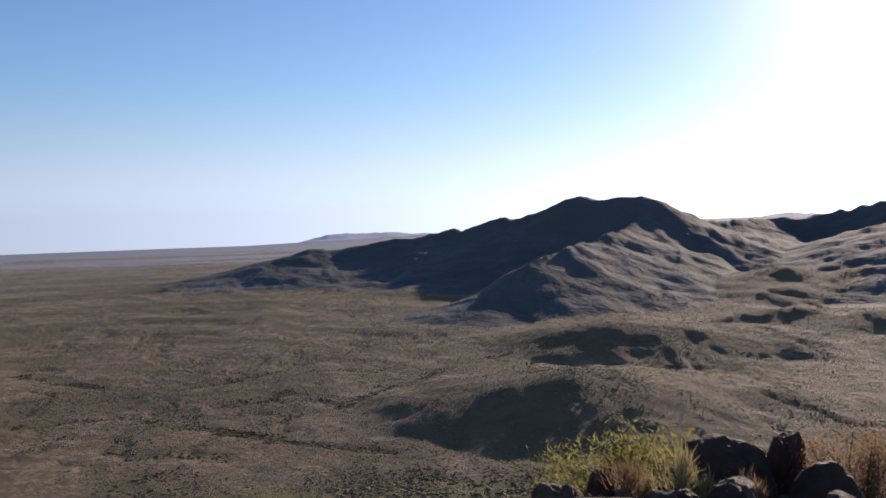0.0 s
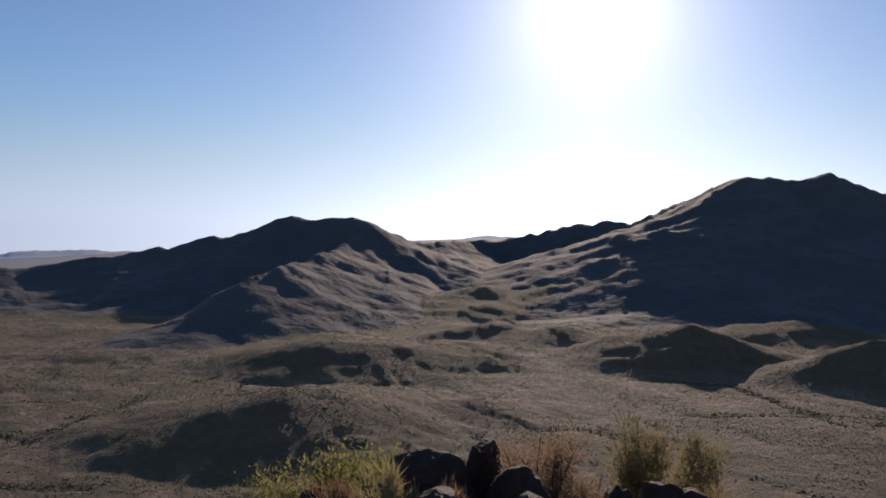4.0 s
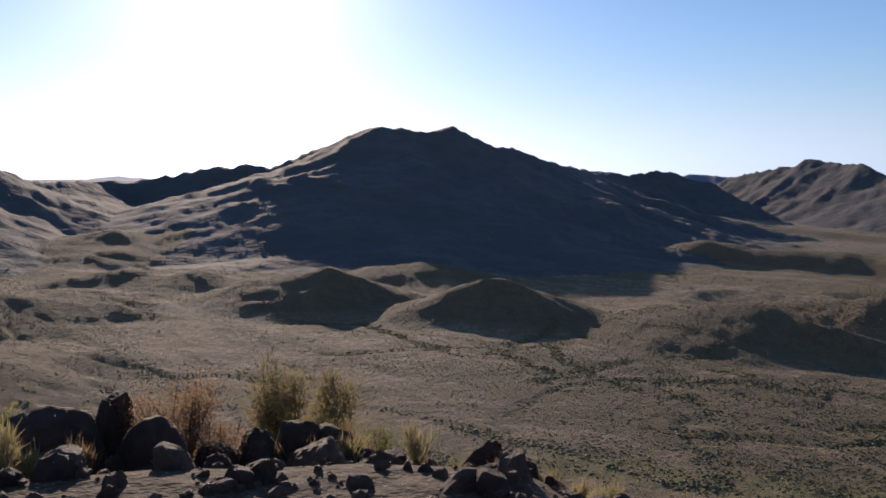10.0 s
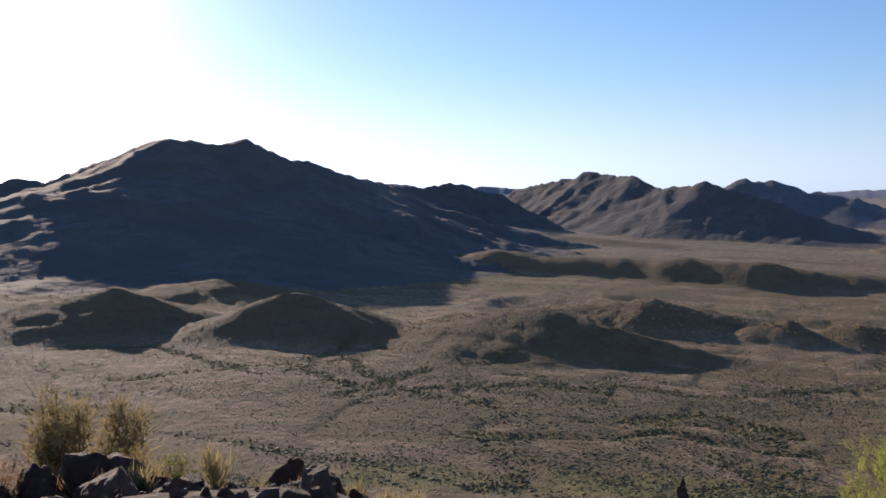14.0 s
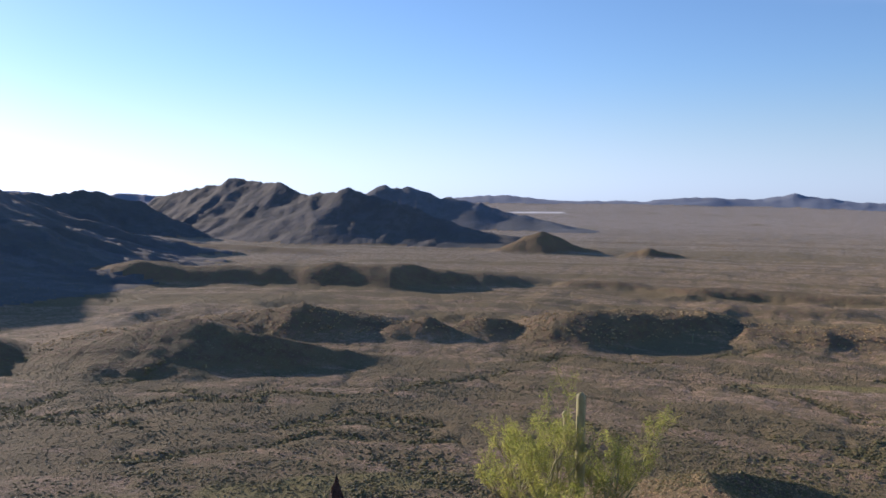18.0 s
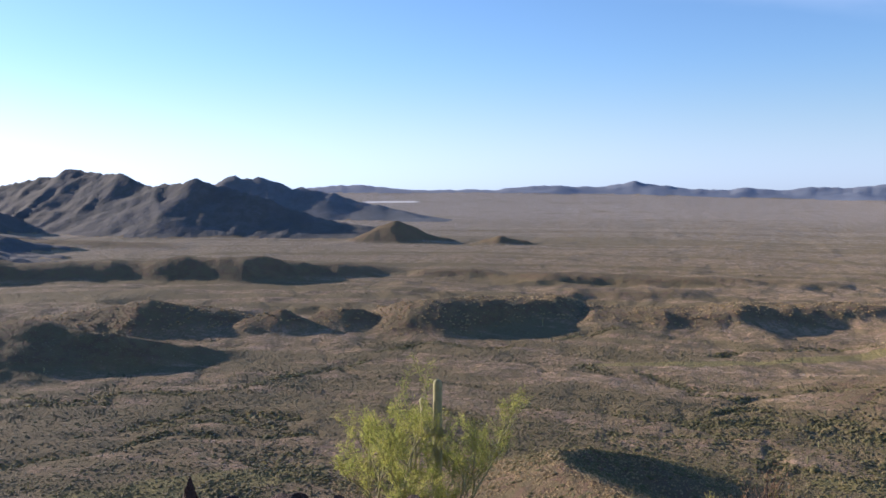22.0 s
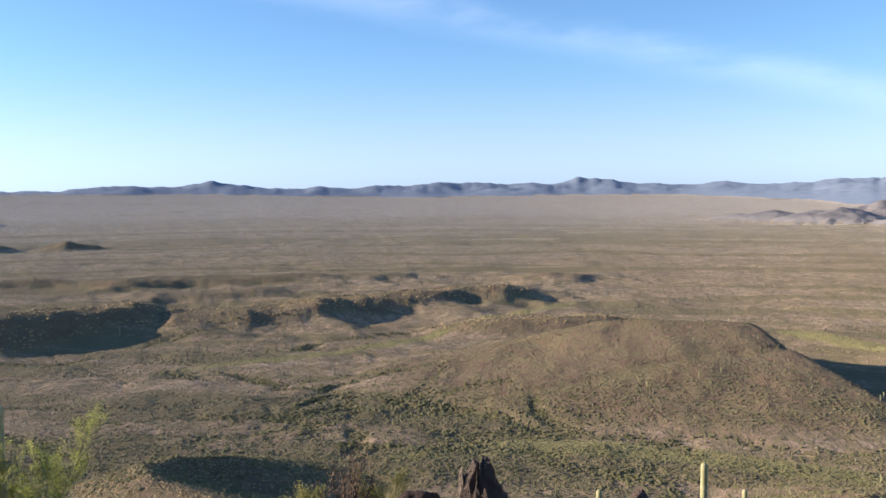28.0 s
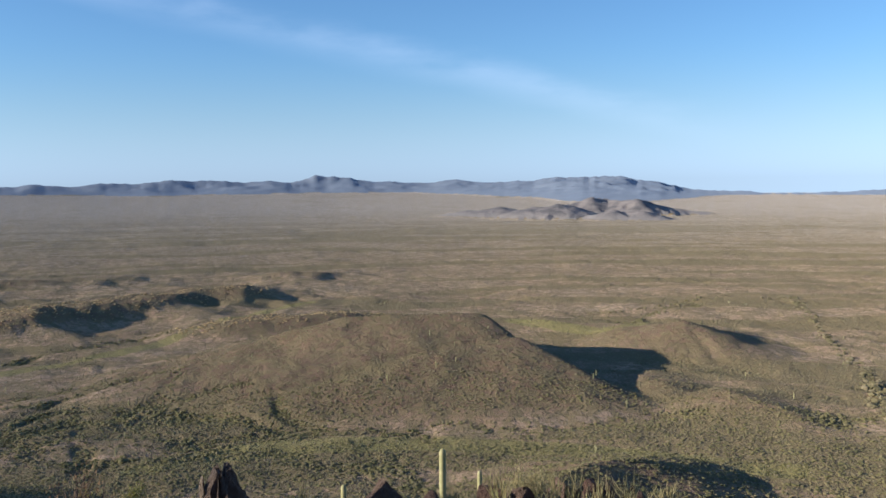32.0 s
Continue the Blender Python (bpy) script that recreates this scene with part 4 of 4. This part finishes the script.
scrub("desert_scrub", "grey-green creosote scrub dotted over the plain", 66000, 190, 310, -34, 160, 0, 0.20, 0.70, M_SCRUB, 5, 0.62)
scrub("desert_scrub", "grey-green scrub dotted over the plain", 170000, 310, 560, -36, 160, 0, 0.25, 0.80, M_SCRUB, 15, 0.62, ringed=False)
scrub("desert_scrub", "far grey-green scrub on the plain", 120000, 560, 1500, -36, 160, 0, 0.35, 1.0, M_SCRUB, 6, 0.55, ringed=False)
scrub("bench_scrub", "pale bushes standing out on the benches", 9000, 440, 610, 44, 122, 2, 0.7, 1.5, M_TAWNY, 21, 0.0)
scrub("green_scrub", "olive-green shrubs round the foot of the hill", 18000, 186, 250, -30, 75, 2, 0.3, 0.85, M_LUSH, 7, 0.5)
scrub("green_scrub", "olive-green shrubs along the foot of the hill", 34000, 186, 300, 75, 160, 2, 0.3, 0.85, M_LUSH, 8, 0.5)
scrub("green_grass", "green grass and low shrubs in the swales", 90000, 200, 570, -30, 150, 0, 0.25, 0.6, M_SWALE, 10, 0.0, ringed=False)
scrub("brush_line", "lines of dark green brush along the arroyos", 20000, 245, 490, -37, 145, 2, 0.4, 1.2, M_LUSH, 18, 0.0)
scrub("wash_trees", "line of dark green trees and shrubs along a dry wash", 14000, 290, 620, 134, 156, 3, 0.9, 2.0, M_SCRUB, 14, 0.0)
scrub("dry_brush", "dry tawny brush on the spur of the hill", 42000, 120, 224, 72, 104, 1, 0.20, 0.62, M_TAWNY, 9, 0.85, ringed=False)
scrub("spur_scrub", "olive-brown bushes scattered over the dry spur", 3200, 125, 226, 84, 100, 3, 0.4, 1.0, M_LUSH, 24, 0.45)


# ---- boulders on the rim of the summit ----
def boulder_mesh(seed, sharp, material, fine=4, worn=0.0):
    """An angular, weathered block about 1 m across, its foot at z = 0."""
    rng = np.random.default_rng(seed)
    bm = bmesh.new()
    bmesh.ops.create_icosphere(bm, subdivisions=fine, radius=0.62)
    cuts = []
    for k in range(14 if worn < 0.9 else 6):
        d = rng.normal(0, 1, 3)
        d[2] = abs(d[2]) if k < 7 else d[2]
        cuts.append((Vector(d / np.linalg.norm(d)), rng.uniform(0.33 + 0.15 * worn, 0.52 + 0.06 * worn)))
    shift = Vector(rng.uniform(-20, 20, 3))
    for v in bm.verts:
        p = v.co.copy()
        for d, far in cuts:
            over = p.dot(d) - far
            if over > 0:
                p -= d * over * 0.96
        n1 = noise.fractal(p * 2.3 + shift, 1.0, 2.0, 4)
        n2 = noise.ridged_multi_fractal(p * 3.1 + shift, 1.0, 2.0, 4, 1.0, 2.0) - 1.0
        n3 = noise.fractal(p * 9.0 + shift, 1.0, 2.0, 3)
        p *= 1 + (1 - 0.35 * worn) * (0.09 * n1 + 0.060 * n2 + 0.035 * n3)
        crack = abs(noise.noise(p * 2.1 + shift * 1.7))
        p *= 1 - 0.10 * max(0.0, 1 - crack / 0.07)
        if sharp and p.z > 0:
            k = 1 - 0.75 * min(1, p.z / 0.7)
            p.x, p.y, p.z = p.x * k + 0.1 * p.z, p.y * k, p.z * 1.5
        p.z = max(p.z, -0.35) + 0.35
        v.co = p
    me = bpy.data.meshes.new("boulder")
    top = max(v.co.z for v in bm.verts)
    wide = max(v.co.x for v in bm.verts) - min(v.co.x for v in bm.verts)
    for v in bm.verts:
        v.co.z /= top
        v.co.x /= wide
        v.co.y /= wide
    bm.to_mesh(me)
    bm.free()
    for f in me.polygons:
        f.use_smooth = worn > 0
    me.materials.append(material)
    return me


ROUND = [boulder_mesh(50 + k, False, M_BASALT, 4, 1.0 if k in (0, 3) else 0.4) for k in range(5)]
PALE = [boulder_mesh(70 + k, False, M_PALEROCK) for k in range(3)]
SMALL = [boulder_mesh(120 + k, False, M_BASALT if k % 2 else M_PALEROCK, 3) for k in range(6)]
SHARP = [boulder_mesh(90 + k, True, M_BASALT) for k in range(2)]


def place_boulder(mesh, bearing, dist, width, top, turn, label, group="boulders on the rim"):
    x, y = spot(bearing, dist)
    z = ground_z(x, y)
    sink = 0.12
    ob = new("boulder", mesh)
    width *= 1.2
    odd = random.Random(int(bearing * 100 + dist * 10))
    tilt = odd.uniform(-9, 9) if width < 0.45 else odd.uniform(-4, 4)
    ob.matrix_basis = pose(x, y, z - sink, tilt, -tilt * 0.7, turn) @ Matrix.Diagonal((width * odd.uniform(0.9, 1.25), width * odd.uniform(0.7, 1.0), max(0.12, top - z + sink), 1))
    return tagged(ob, label, "boulder", group)


DARK = "dark varnished boulder on the rim of the summit"
# bearing, distance, width, height of the top
for k, (b, d, w, top) in enumerate([
        (8.6, 8.4, 0.72, 72.83), (11.3, 8.9, 0.36, 72.77), (12.6, 9.0, 0.34, 72.78), (14.7, 8.2, 0.60, 72.73), (3.4, 8.4, 0.32, 72.50),
        (1.1, 8.5, 0.38, 72.46), (5.9, 8.6, 0.30, 72.60), (23.8, 8.6, 0.42, 72.51), (26.0, 8.8, 0.55, 72.41), (21.5, 8.5, 0.40, 72.48),
        (18.6, 8.5, 0.40, 72.36), (28.0, 8.6, 0.45, 72.21), (30.2, 8.8, 0.40, 72.11), (32.0, 8.7, 0.45, 72.10), (38.2, 9.2, 0.46, 71.96), (40.7, 9.4, 0.30, 71.60),
        (12.0, 8.0, 0.30, 72.46), (6.0, 7.9, 0.24, 72.36), (-1.2, 8.8, 0.40, 72.18), (5.0, 8.0, 0.32, 72.29),
        (64.7, 10.2, 0.50, 71.47), (66.2, 10.3, 0.40, 71.38), (69.0, 10.2, 0.52, 71.43), (77.5, 10.4, 0.50, 71.30), (97.7, 9.6, 0.42, 71.52),
        (104.8, 9.6, 0.50, 71.62), (123.0, 9.6, 0.45, 71.54), (127.2, 9.8, 0.30, 71.53), (133.6, 10.0, 0.42, 71.55), (136.6, 10.2, 0.50, 71.42)]):
    place_boulder(ROUND[k % 5], b, d, w, top, 47 * k, DARK)
for k, (b, d, w, top) in enumerate([
        (72.2, 10.2, 0.55, 71.41), (119.5, 9.8, 0.55, 71.61), (25.3, 8.0, 0.62, 72.52), (29.3, 8.2, 0.50, 72.32), (131.7, 10.0, 0.46, 71.58), (128.8, 9.9, 0.36, 71.55),
        (135.2, 10.1, 0.34, 71.54), (0.0, 8.1, 0.26, 72.30)]):
    place_boulder(PALE[k % 3], b, d, w, top, 61 * k, "pale weathered boulder on the rim of the summit")
for k, (b, d, w, top) in enumerate([(36.7, 9.1, 0.62, 72.17), (63.0, 10.0, 0.34, 71.77)]):
    place_boulder(SHARP[k], b, d, w, top, 25 * k, "dark boulder with a sharp pointed top")


# smaller rocks between the boulders, each lying on the ground
rng = random.Random(77)
for b0, b1, d0, d1, count in ((-7, 46, 6.3, 10.2, 130), (58, 82, 9.4, 11.0, 16), (94, 106, 9.0, 10.5, 8), (118, 140, 8.8, 10.4, 40)):
    for k in range(count):
        b, d = rng.uniform(b0, b1), rng.uniform(d0, d1)
        w = 0.09 + 0.27 * rng.random() ** 2
        x, y = spot(b, d)
        place_boulder(rng.choice(SMALL), b, d, w, ground_z(x, y) + w * rng.uniform(0.35, 0.75), rng.uniform(0, 360), "small brown rock lying among the boulders", "small rocks on the rim")


def rubble(name, label, count, b0, b1, r0, r1, seed):
    rng = np.random.default_rng(seed)
    verts, faces = [], []
    bm = bmesh.new()
    bmesh.ops.create_icosphere(bm, subdivisions=1, radius=1.0)
    bm.verts.ensure_lookup_table()
    base = np.array([v.co[:] for v in bm.verts])
    tri = np.array([[v.index for v in f.verts] for f in bm.faces])
    bm.free()
    b, r = np.radians(rng.uniform(b0, b1, count)), rng.uniform(r0, r1, count)
    x, y = np.sin(b) * r, np.cos(b) * r
    z = land(x, y)[0]
    for k in range(count):
        size = 0.015 + 0.06 * rng.uniform() ** 3
        p = base * (1 + rng.normal(0, 0.22, base.shape)) * size * np.array([1.2, 1.0, 0.75])
        verts.append(p + [x[k], y[k], z[k] + size * 0.35])
        faces.append(tri + k * len(base))
    ob = new(name, mesh_of(name, np.concatenate(verts), np.concatenate(faces), M_PALEROCK, False))
    return tagged(ob, label, "stones", kind="stuff")


rubble("loose_stones", "loose brown stones strewn over the summit", 3000, -40, 160, 3.0, 13.0, 8)


# ---- a split dead stump ----
def stump(bearing, dist, top):
    x, y = spot(bearing, dist)
    z = ground_z(x, y) - 0.08
    ob = thing("dead_stump", x, y, z, -bearing, "dark split dead stump standing on the rim", "stump")
    h = top - z

    def chunk(name, profile, deep, seed, sides=22, label=""):
        """A fluted piece of trunk; profile gives (height, west edge, east edge) up to its broken top."""
        rng = random.Random(seed)
        flutes = [rng.uniform(0.80, 1.12) for k in range(sides)]
        tooth = [rng.choice((-0.20, -0.12, -0.05, 0.0, 0.0)) + rng.uniform(-0.03, 0.02) for k in range(sides)]
        hs, west, east = zip(*profile)
        rings = 16
        verts, faces = [], []
        for i in range(rings + 1):
            u = hs[0] + (hs[-1] - hs[0]) * i / rings
            lo, hi = float(np.interp(u, hs, west)), float(np.interp(u, hs, east))
            for k in range(sides):
                a = 2 * math.pi * k / sides
                r = flutes[k] * (1 + 0.08 * math.sin(9 * u + 2.3 * k) + rng.uniform(-0.09, 0.09))
                ragged = tooth[k] * u ** 4
                verts.append(((lo + hi) / 2 + math.cos(a) * (hi - lo) / 2 * r, math.sin(a) * deep * (0.35 + 0.65 * (hi - lo) / (east[0] - west[0])) * r, h * (u + ragged)))
        for i in range(rings):
            for k in range(sides):
                k2 = (k + 1) % sides
                faces.append((i * sides + k, i * sides + k2, (i + 1) * sides + k2, (i + 1) * sides + k))
        low = len(verts)
        verts.append((sum(v[0] for v in verts[-sides:]) / sides, 0, h * (hs[-1] - 0.10)))
        for k in range(sides):
            faces.append((rings * sides + k, rings * sides + (k + 1) % sides, low))
        me = bpy.data.meshes.new(name)
        me.from_pydata(verts, [], faces)
        me.materials.append(M_SUNLITWOOD if label else M_WOOD)
        part(name, me, ob, label)

    chunk("heartwood", [(0.0, -0.27, 0.40), (0.35, -0.25, 0.32), (0.55, -0.24, 0.26), (0.70, -0.22, 0.20), (0.80, -0.20, 0.15), (0.90, -0.16, 0.11), (1.0, -0.12, 0.07)], 0.26, 3)
    # left splinter takes the paler wood, its sunlight put into the colour
    chunk("splinter", [(0.0, -0.33, -0.16), (0.5, -0.30, -0.19), (0.75, -0.28, -0.21), (0.88, -0.27, -0.235)], 0.10, 5, 10, "left splinter, coloured pale as if sunlit")
    chunk("splinter", [(0.0, -0.20, 0.02), (0.5, -0.17, 0.0), (0.8, -0.12, -0.02), (0.96, -0.09, -0.05)], 0.30, 8, 11)
    return ob


stump(109.3, 9.4, 72.02)


# ---- saguaro cacti ----
def saguaro_column(points, rad, ribs):
    """A ribbed column through points, closed by a rounded dome."""
    pts = [Vector(p) for p in points]
    way = (pts[-1] - pts[-2]).normalized()
    tip = pts[-1]
    pts[-1] = tip - way * rad * 1.1
    n = len(pts)
    radii_ = [rad * (0.84 + 0.2 * math.sin(min(1, i / (n - 1) * 1.25) * 2.2)) for i in range(n)]
    for a in (20, 40, 58, 74, 86):
        pts.append(tip - way * rad * 1.1 * (1 - math.sin(radians(a))))
        radii_.append(radii_[n - 1] * math.cos(radians(a)))
    return tube(pts, radii_, ribs * 2, 0.16)


def saguaro(bearing, dist, top, rad, arms=(), ribs=11, label="tall ribbed saguaro cactus on the slope"):
    x, y = spot(bearing, dist)
    z = ground_z(x, y) - 0.05
    h = top - z
    ob = thing("saguaro", x, y, z, 0, label, "cactus", "saguaros")
    steps = [0, 0.2, 0.4, 0.6, 0.8, 1.0]
    part("trunk", tubes_mesh("trunk", [saguaro_column([(0.02 * math.sin(3 * s), 0, s * h) for s in steps], rad, ribs)], M_CACTUS), ob)
    for turn, at, length in arms:
        d = Vector((math.cos(radians(turn)), math.sin(radians(turn)), 0))
        p = Vector((0, 0, at * h))
        pts = [p, p + d * rad * 1.8 + Vector((0, 0, -0.02)), p + d * rad * 2.7 + Vector((0, 0, 0.15)), p + d * rad * 2.9 + Vector((0, 0, 0.3 * length)),
               p + d * rad * 3.0 + Vector((0, 0, 0.7 * length)), p + d * rad * 3.4 + Vector((0, 0, length))]
        part("arm", tubes_mesh("arm", [saguaro_column(pts, rad * 0.85, ribs)], M_CACTUS), ob)
    return ob


saguaro(79.0, 25.5, 69.44, 0.135, [(95, 0.70, 1.05)], label="pale ribbed saguaro rising through a palo verde")
saguaro(123.7, 34.0, 64.44, 0.13)
saguaro(117.0, 30.0, 64.49, 0.10, label="short ribbed saguaro on the slope")
saguaro(126.2, 33.0, 63.86, 0.09, label="short ribbed saguaro on the slope")

# far saguaros scattered over the mesas and mounds
rng = random.Random(12)
far_one = saguaro(86.0, 478, ground_z(*spot(86.0, 478)) + 5.0, 0.26, [(20, 0.45, 1.8)], 5, "far saguaro standing on the plain")
made = 0
while made < 90:
    b, d = rng.uniform(48, 150), rng.uniform(225, 560)
    if rng.random() > (0.9 if 124 < b < 136 and 300 < d < 400 or 74 < b < 102 and 430 < d < 530 else 0.22):
        continue
    x, y = spot(b, d)
    s = rng.uniform(0.25, 0.5)
    copy_thing(far_one, pose(x, y, ground_z(x, y) - 0.1, 0, 0, rng.uniform(0, 360)) @ Matrix.Scale(s, 4))
    made += 1


# ---- shrubs and the palo verde ----
def slivers(origins, ways, length, width, rng):
    """Thin leaf blades as single triangles."""
    n = len(origins)
    ln = length * rng.uniform(0.5, 1.2, (n, 1))
    side = np.cross(ways, rng.normal(0, 1, (n, 3)))
    side /= np.linalg.norm(side, axis=1, keepdims=True) + 1e-6
    w = width * rng.uniform(0.6, 1.3, (n, 1))
    tri = np.stack([origins - side * w, origins + side * w, origins + ways * ln], 1)
    return tri.reshape(-1, 3)


def grow(start, way, length, rad, depth, rng, out, tips):
    """A bending limb that forks into thinner ones."""
    pts, p, d = [start], start, way.normalized()
    for k in range(4):
        d = (d + Vector((rng.uniform(-0.22, 0.22), rng.uniform(-0.22, 0.22), rng.uniform(-0.04, 0.20)))).normalized()
        p = p + d * length / 4
        pts.append(p)
    out.append((depth, pts, [rad * (1 - 0.45 * i / 4) for i in range(5)]))
    if depth == 0:
        tips.extend(pts[1:])
        return
    for i in (2, 3, 4, 4):
        if depth < 3 and rng.random() < 0.22:
            continue
        turn = Vector((rng.gauss(0, 0.6), rng.gauss(0, 0.6), rng.uniform(-0.1, 0.45)))
        grow(pts[i], d + turn, length * rng.uniform(0.5, 0.78), rad * 0.55, depth - 1, rng, out, tips)


def palo_verde(bearing, dist, tall, wide, stems, seed, per_tip, label):
    x, y = spot(bearing, dist)
    z = ground_z(x, y) - 0.1
    ob = thing("palo_verde", x, y, z, 0, label, "tree")
    rng = random.Random(seed)
    limbs, tips = [], []
    for k in range(stems):
        a = 2 * math.pi * k / stems + rng.uniform(-0.4, 0.4)
        lean = wide / tall * rng.uniform(0.30, 0.85)
        before = len(limbs)
        grow(Vector((math.cos(a) * 0.12, math.sin(a) * 0.12, 0)), Vector((math.cos(a) * lean, math.sin(a) * lean, 1)), tall * rng.uniform(0.38, 0.50), 0.060 * tall / 5 + 0.015, 3, rng, limbs, tips)
        mine = limbs[before:]
        stem = part("trunk", tubes_mesh("trunk", [tube(p, r, 7) for dep, p, r in mine if dep == 3], M_BARK), ob)
        part("branch", tubes_mesh("branch", [tube(p, r, 4) for dep, p, r in mine if dep < 3], M_BARK), ob)
    nrng = np.random.default_rng(seed)
    tips = np.array([t[:] for t in tips])
    o = np.repeat(tips, per_tip, 0) + nrng.normal(0, 0.085 * tall / 5, (len(tips) * per_tip, 3))
    w = nrng.normal(0, 0.7, o.shape) + [0, 0, 0.35]
    w /= np.linalg.norm(w, axis=1, keepdims=True)
    v = slivers(o, w, 0.10 * tall / 5, 0.006 * tall / 5 + 0.003, nrng)
    part("foliage", mesh_of("foliage", v, np.arange(len(v)).reshape(-1, 3), M_PALO, False), ob, "fine yellow-green leaves")
    return ob


palo_verde(77.4, 25.0, 4.9, 7.8, 7, 29, 34, "airy yellow-green palo verde tree on the slope")


def bush(name, bearing, dist, tall, wide, blades_, material, seed, label, category="shrub", fan=0.8, blade=0.05, thick=0.007, stems=9):
    """A many-stemmed shrub: thin bare stems and a cloud of small blades."""
    x, y = spot(bearing, dist)
    z = ground_z(x, y) - 0.04
    ob = thing(name, x, y, z, 0, label, category)
    rng = random.Random(seed)
    lines, tips = [], []
    for k in range(stems):
        a = rng.uniform(0, 2 * math.pi)
        far = rng.uniform(0.25, 1.0) * wide / 2
        hh = tall * rng.uniform(0.6, 0.95)
        pts = [Vector((0.04 * math.cos(a), 0.04 * math.sin(a), 0))]
        for q in (0.35, 0.7, 1.0):
            pts.append(Vector((math.cos(a) * far * q + rng.uniform(-0.04, 0.04) * wide, math.sin(a) * far * q + rng.uniform(-0.04, 0.04) * wide, hh * q ** 0.85)))
        lines.append(tube(pts, [0.012 * tall + 0.004, 0.009 * tall + 0.003, 0.006 * tall + 0.002, 0.002], 4))
        for q in range(14):
            u = rng.uniform(0.25, 1.0) * 2.999
            i = int(u)
            tips.append(pts[i].lerp(pts[i + 1], u - i))
    for line in lines:
        part("stem", tubes_mesh("stem", [line], M_WOOD if material == M_DRY else M_BARK), ob)
    nrng = np.random.default_rng(seed)
    blades = int(blades_ * 1.8)
    t = np.array([p[:] for p in tips])
    pick = nrng.integers(0, len(t), blades)
    o = t[pick] + nrng.normal(0, 0.07 * wide, (blades, 3))
    o[:, 2] = np.maximum(o[:, 2], 0.02)
    w = o / (np.linalg.norm(o, axis=1, keepdims=True) + 1e-6) * 0.5 + nrng.normal(0, fan, o.shape) + [0, 0, 0.45]
    w /= np.linalg.norm(w, axis=1, keepdims=True)
    v = slivers(o, w, blade * tall, thick * (0.6 + 0.4 * tall), nrng)
    part("foliage", mesh_of("foliage", v, np.arange(len(v)).reshape(-1, 3), material, False), ob)
    return ob


bush("green_shrub", 3.4, 11.5, 1.95, 2.5, 9000, M_YELLOW, 31, "yellow-green leafy shrub behind the boulders", thick=0.013, stems=16)
bush("green_shrub", -0.4, 11.8, 1.45, 2.0, 5500, M_YELLOW, 32, "yellow-green leafy shrub behind the boulders", thick=0.013, stems=14)
bush("green_shrub", 7.0, 11.6, 1.8, 2.0, 5500, M_YELLOW, 33, "yellow-green leafy shrub behind the boulders", thick=0.013, stems=14)
bush("dry_shrub", 16.2, 9.0, 1.15, 1.25, 3400, M_DRY, 34, "dry orange-brown twiggy shrub among the boulders", stems=16)
bush("dry_shrub", 18.8, 8.6, 0.75, 0.8, 1500, M_DRY, 35, "dry orange-brown twiggy shrub among the boulders", stems=14)
bush("green_shrub", 24.6, 15.5, 3.4, 2.0, 4000, M_OLIVE, 36, "faded olive-brown shrub below the rim", stems=12, fan=0.8, blade=0.1)
bush("green_shrub", 30.1, 11.2, 1.25, 0.9, 2500, M_YELLOW, 37, "yellow-green leafy shrub behind the boulders")
bush("dry_shrub", 26.9, 9.2, 0.75, 0.45, 500, M_YELLOW, 38, "small yellow shrub between the boulders")
bush("dry_shrub", 34.5, 8.6, 0.30, 0.4, 260, M_GRASS, 39, "tuft of dry grass among the boulders", stems=5)
bush("dry_shrub", 9.6, 7.6, 0.36, 0.34, 60, M_DRY, 40, "thin dry stalks in front of a boulder", fan=0.25, blade=0.4, thick=0.003)
bush("dry_shrub", 100.2, 11.0, 1.35, 1.0, 500, M_DRY, 41, "bare brown twiggy shrub on the rim", stems=26)
bush("green_shrub", 97.6, 11.4, 1.05, 0.7, 2200, M_YELLOW, 42, "yellow-green shrub on the rim")
bush("green_shrub", 102.6, 11.2, 1.15, 0.8, 2400, M_YELLOW, 43, "yellow-green shrub on the rim")
bush("dry_shrub", 103.6, 10.4, 0.6, 0.4, 400, M_GRASS, 44, "tuft of dry yellow grass on the rim", fan=0.3, blade=0.5)
bush("dry_shrub", 129.6, 12.0, 1.0, 0.75, 2000, M_GRASS, 45, "pale dry shrub behind the stones", stems=14)
for k, b in enumerate((127.6, 131.2, 132.6, 134.0, 136.2)):
    bush("dry_shrub", b, 9.3 + 0.2 * (k % 3), 0.5, 0.35, 40, M_GRASS, 50 + k, "bare pale stalks among the stones", fan=0.2, blade=0.5, stems=9)
bush("dry_shrub", 44.5, 12.0, 0.75, 0.7, 600, M_GRASS, 58, "pale dry grass below the rim", fan=0.3, blade=0.4)
bush("dry_shrub", 50.5, 13.0, 1.1, 0.5, 160, M_GRASS, 59, "thin pale cholla-like shrub below the rim", stems=8)
# tufts of dry grass growing between the boulders
rng = random.Random(31)
for k in range(16):
    b = rng.uniform(2, 43)
    bush("dry_shrub", b, rng.uniform(7.6, 9.4), rng.uniform(0.28, 0.5), rng.uniform(0.3, 0.5), 170, M_DRY if k % 3 == 0 else M_GRASS, 70 + k, "tuft of dry grass among the boulders", fan=0.3, blade=0.45, stems=6)
for k in range(8):
    b = rng.uniform(112, 139)
    bush("dry_shrub", b, rng.uniform(9.0, 10.4), rng.uniform(0.3, 0.55), rng.uniform(0.3, 0.5), 160, M_GRASS, 90 + k, "tuft of dry grass among the stones", fan=0.3, blade=0.45, stems=6)
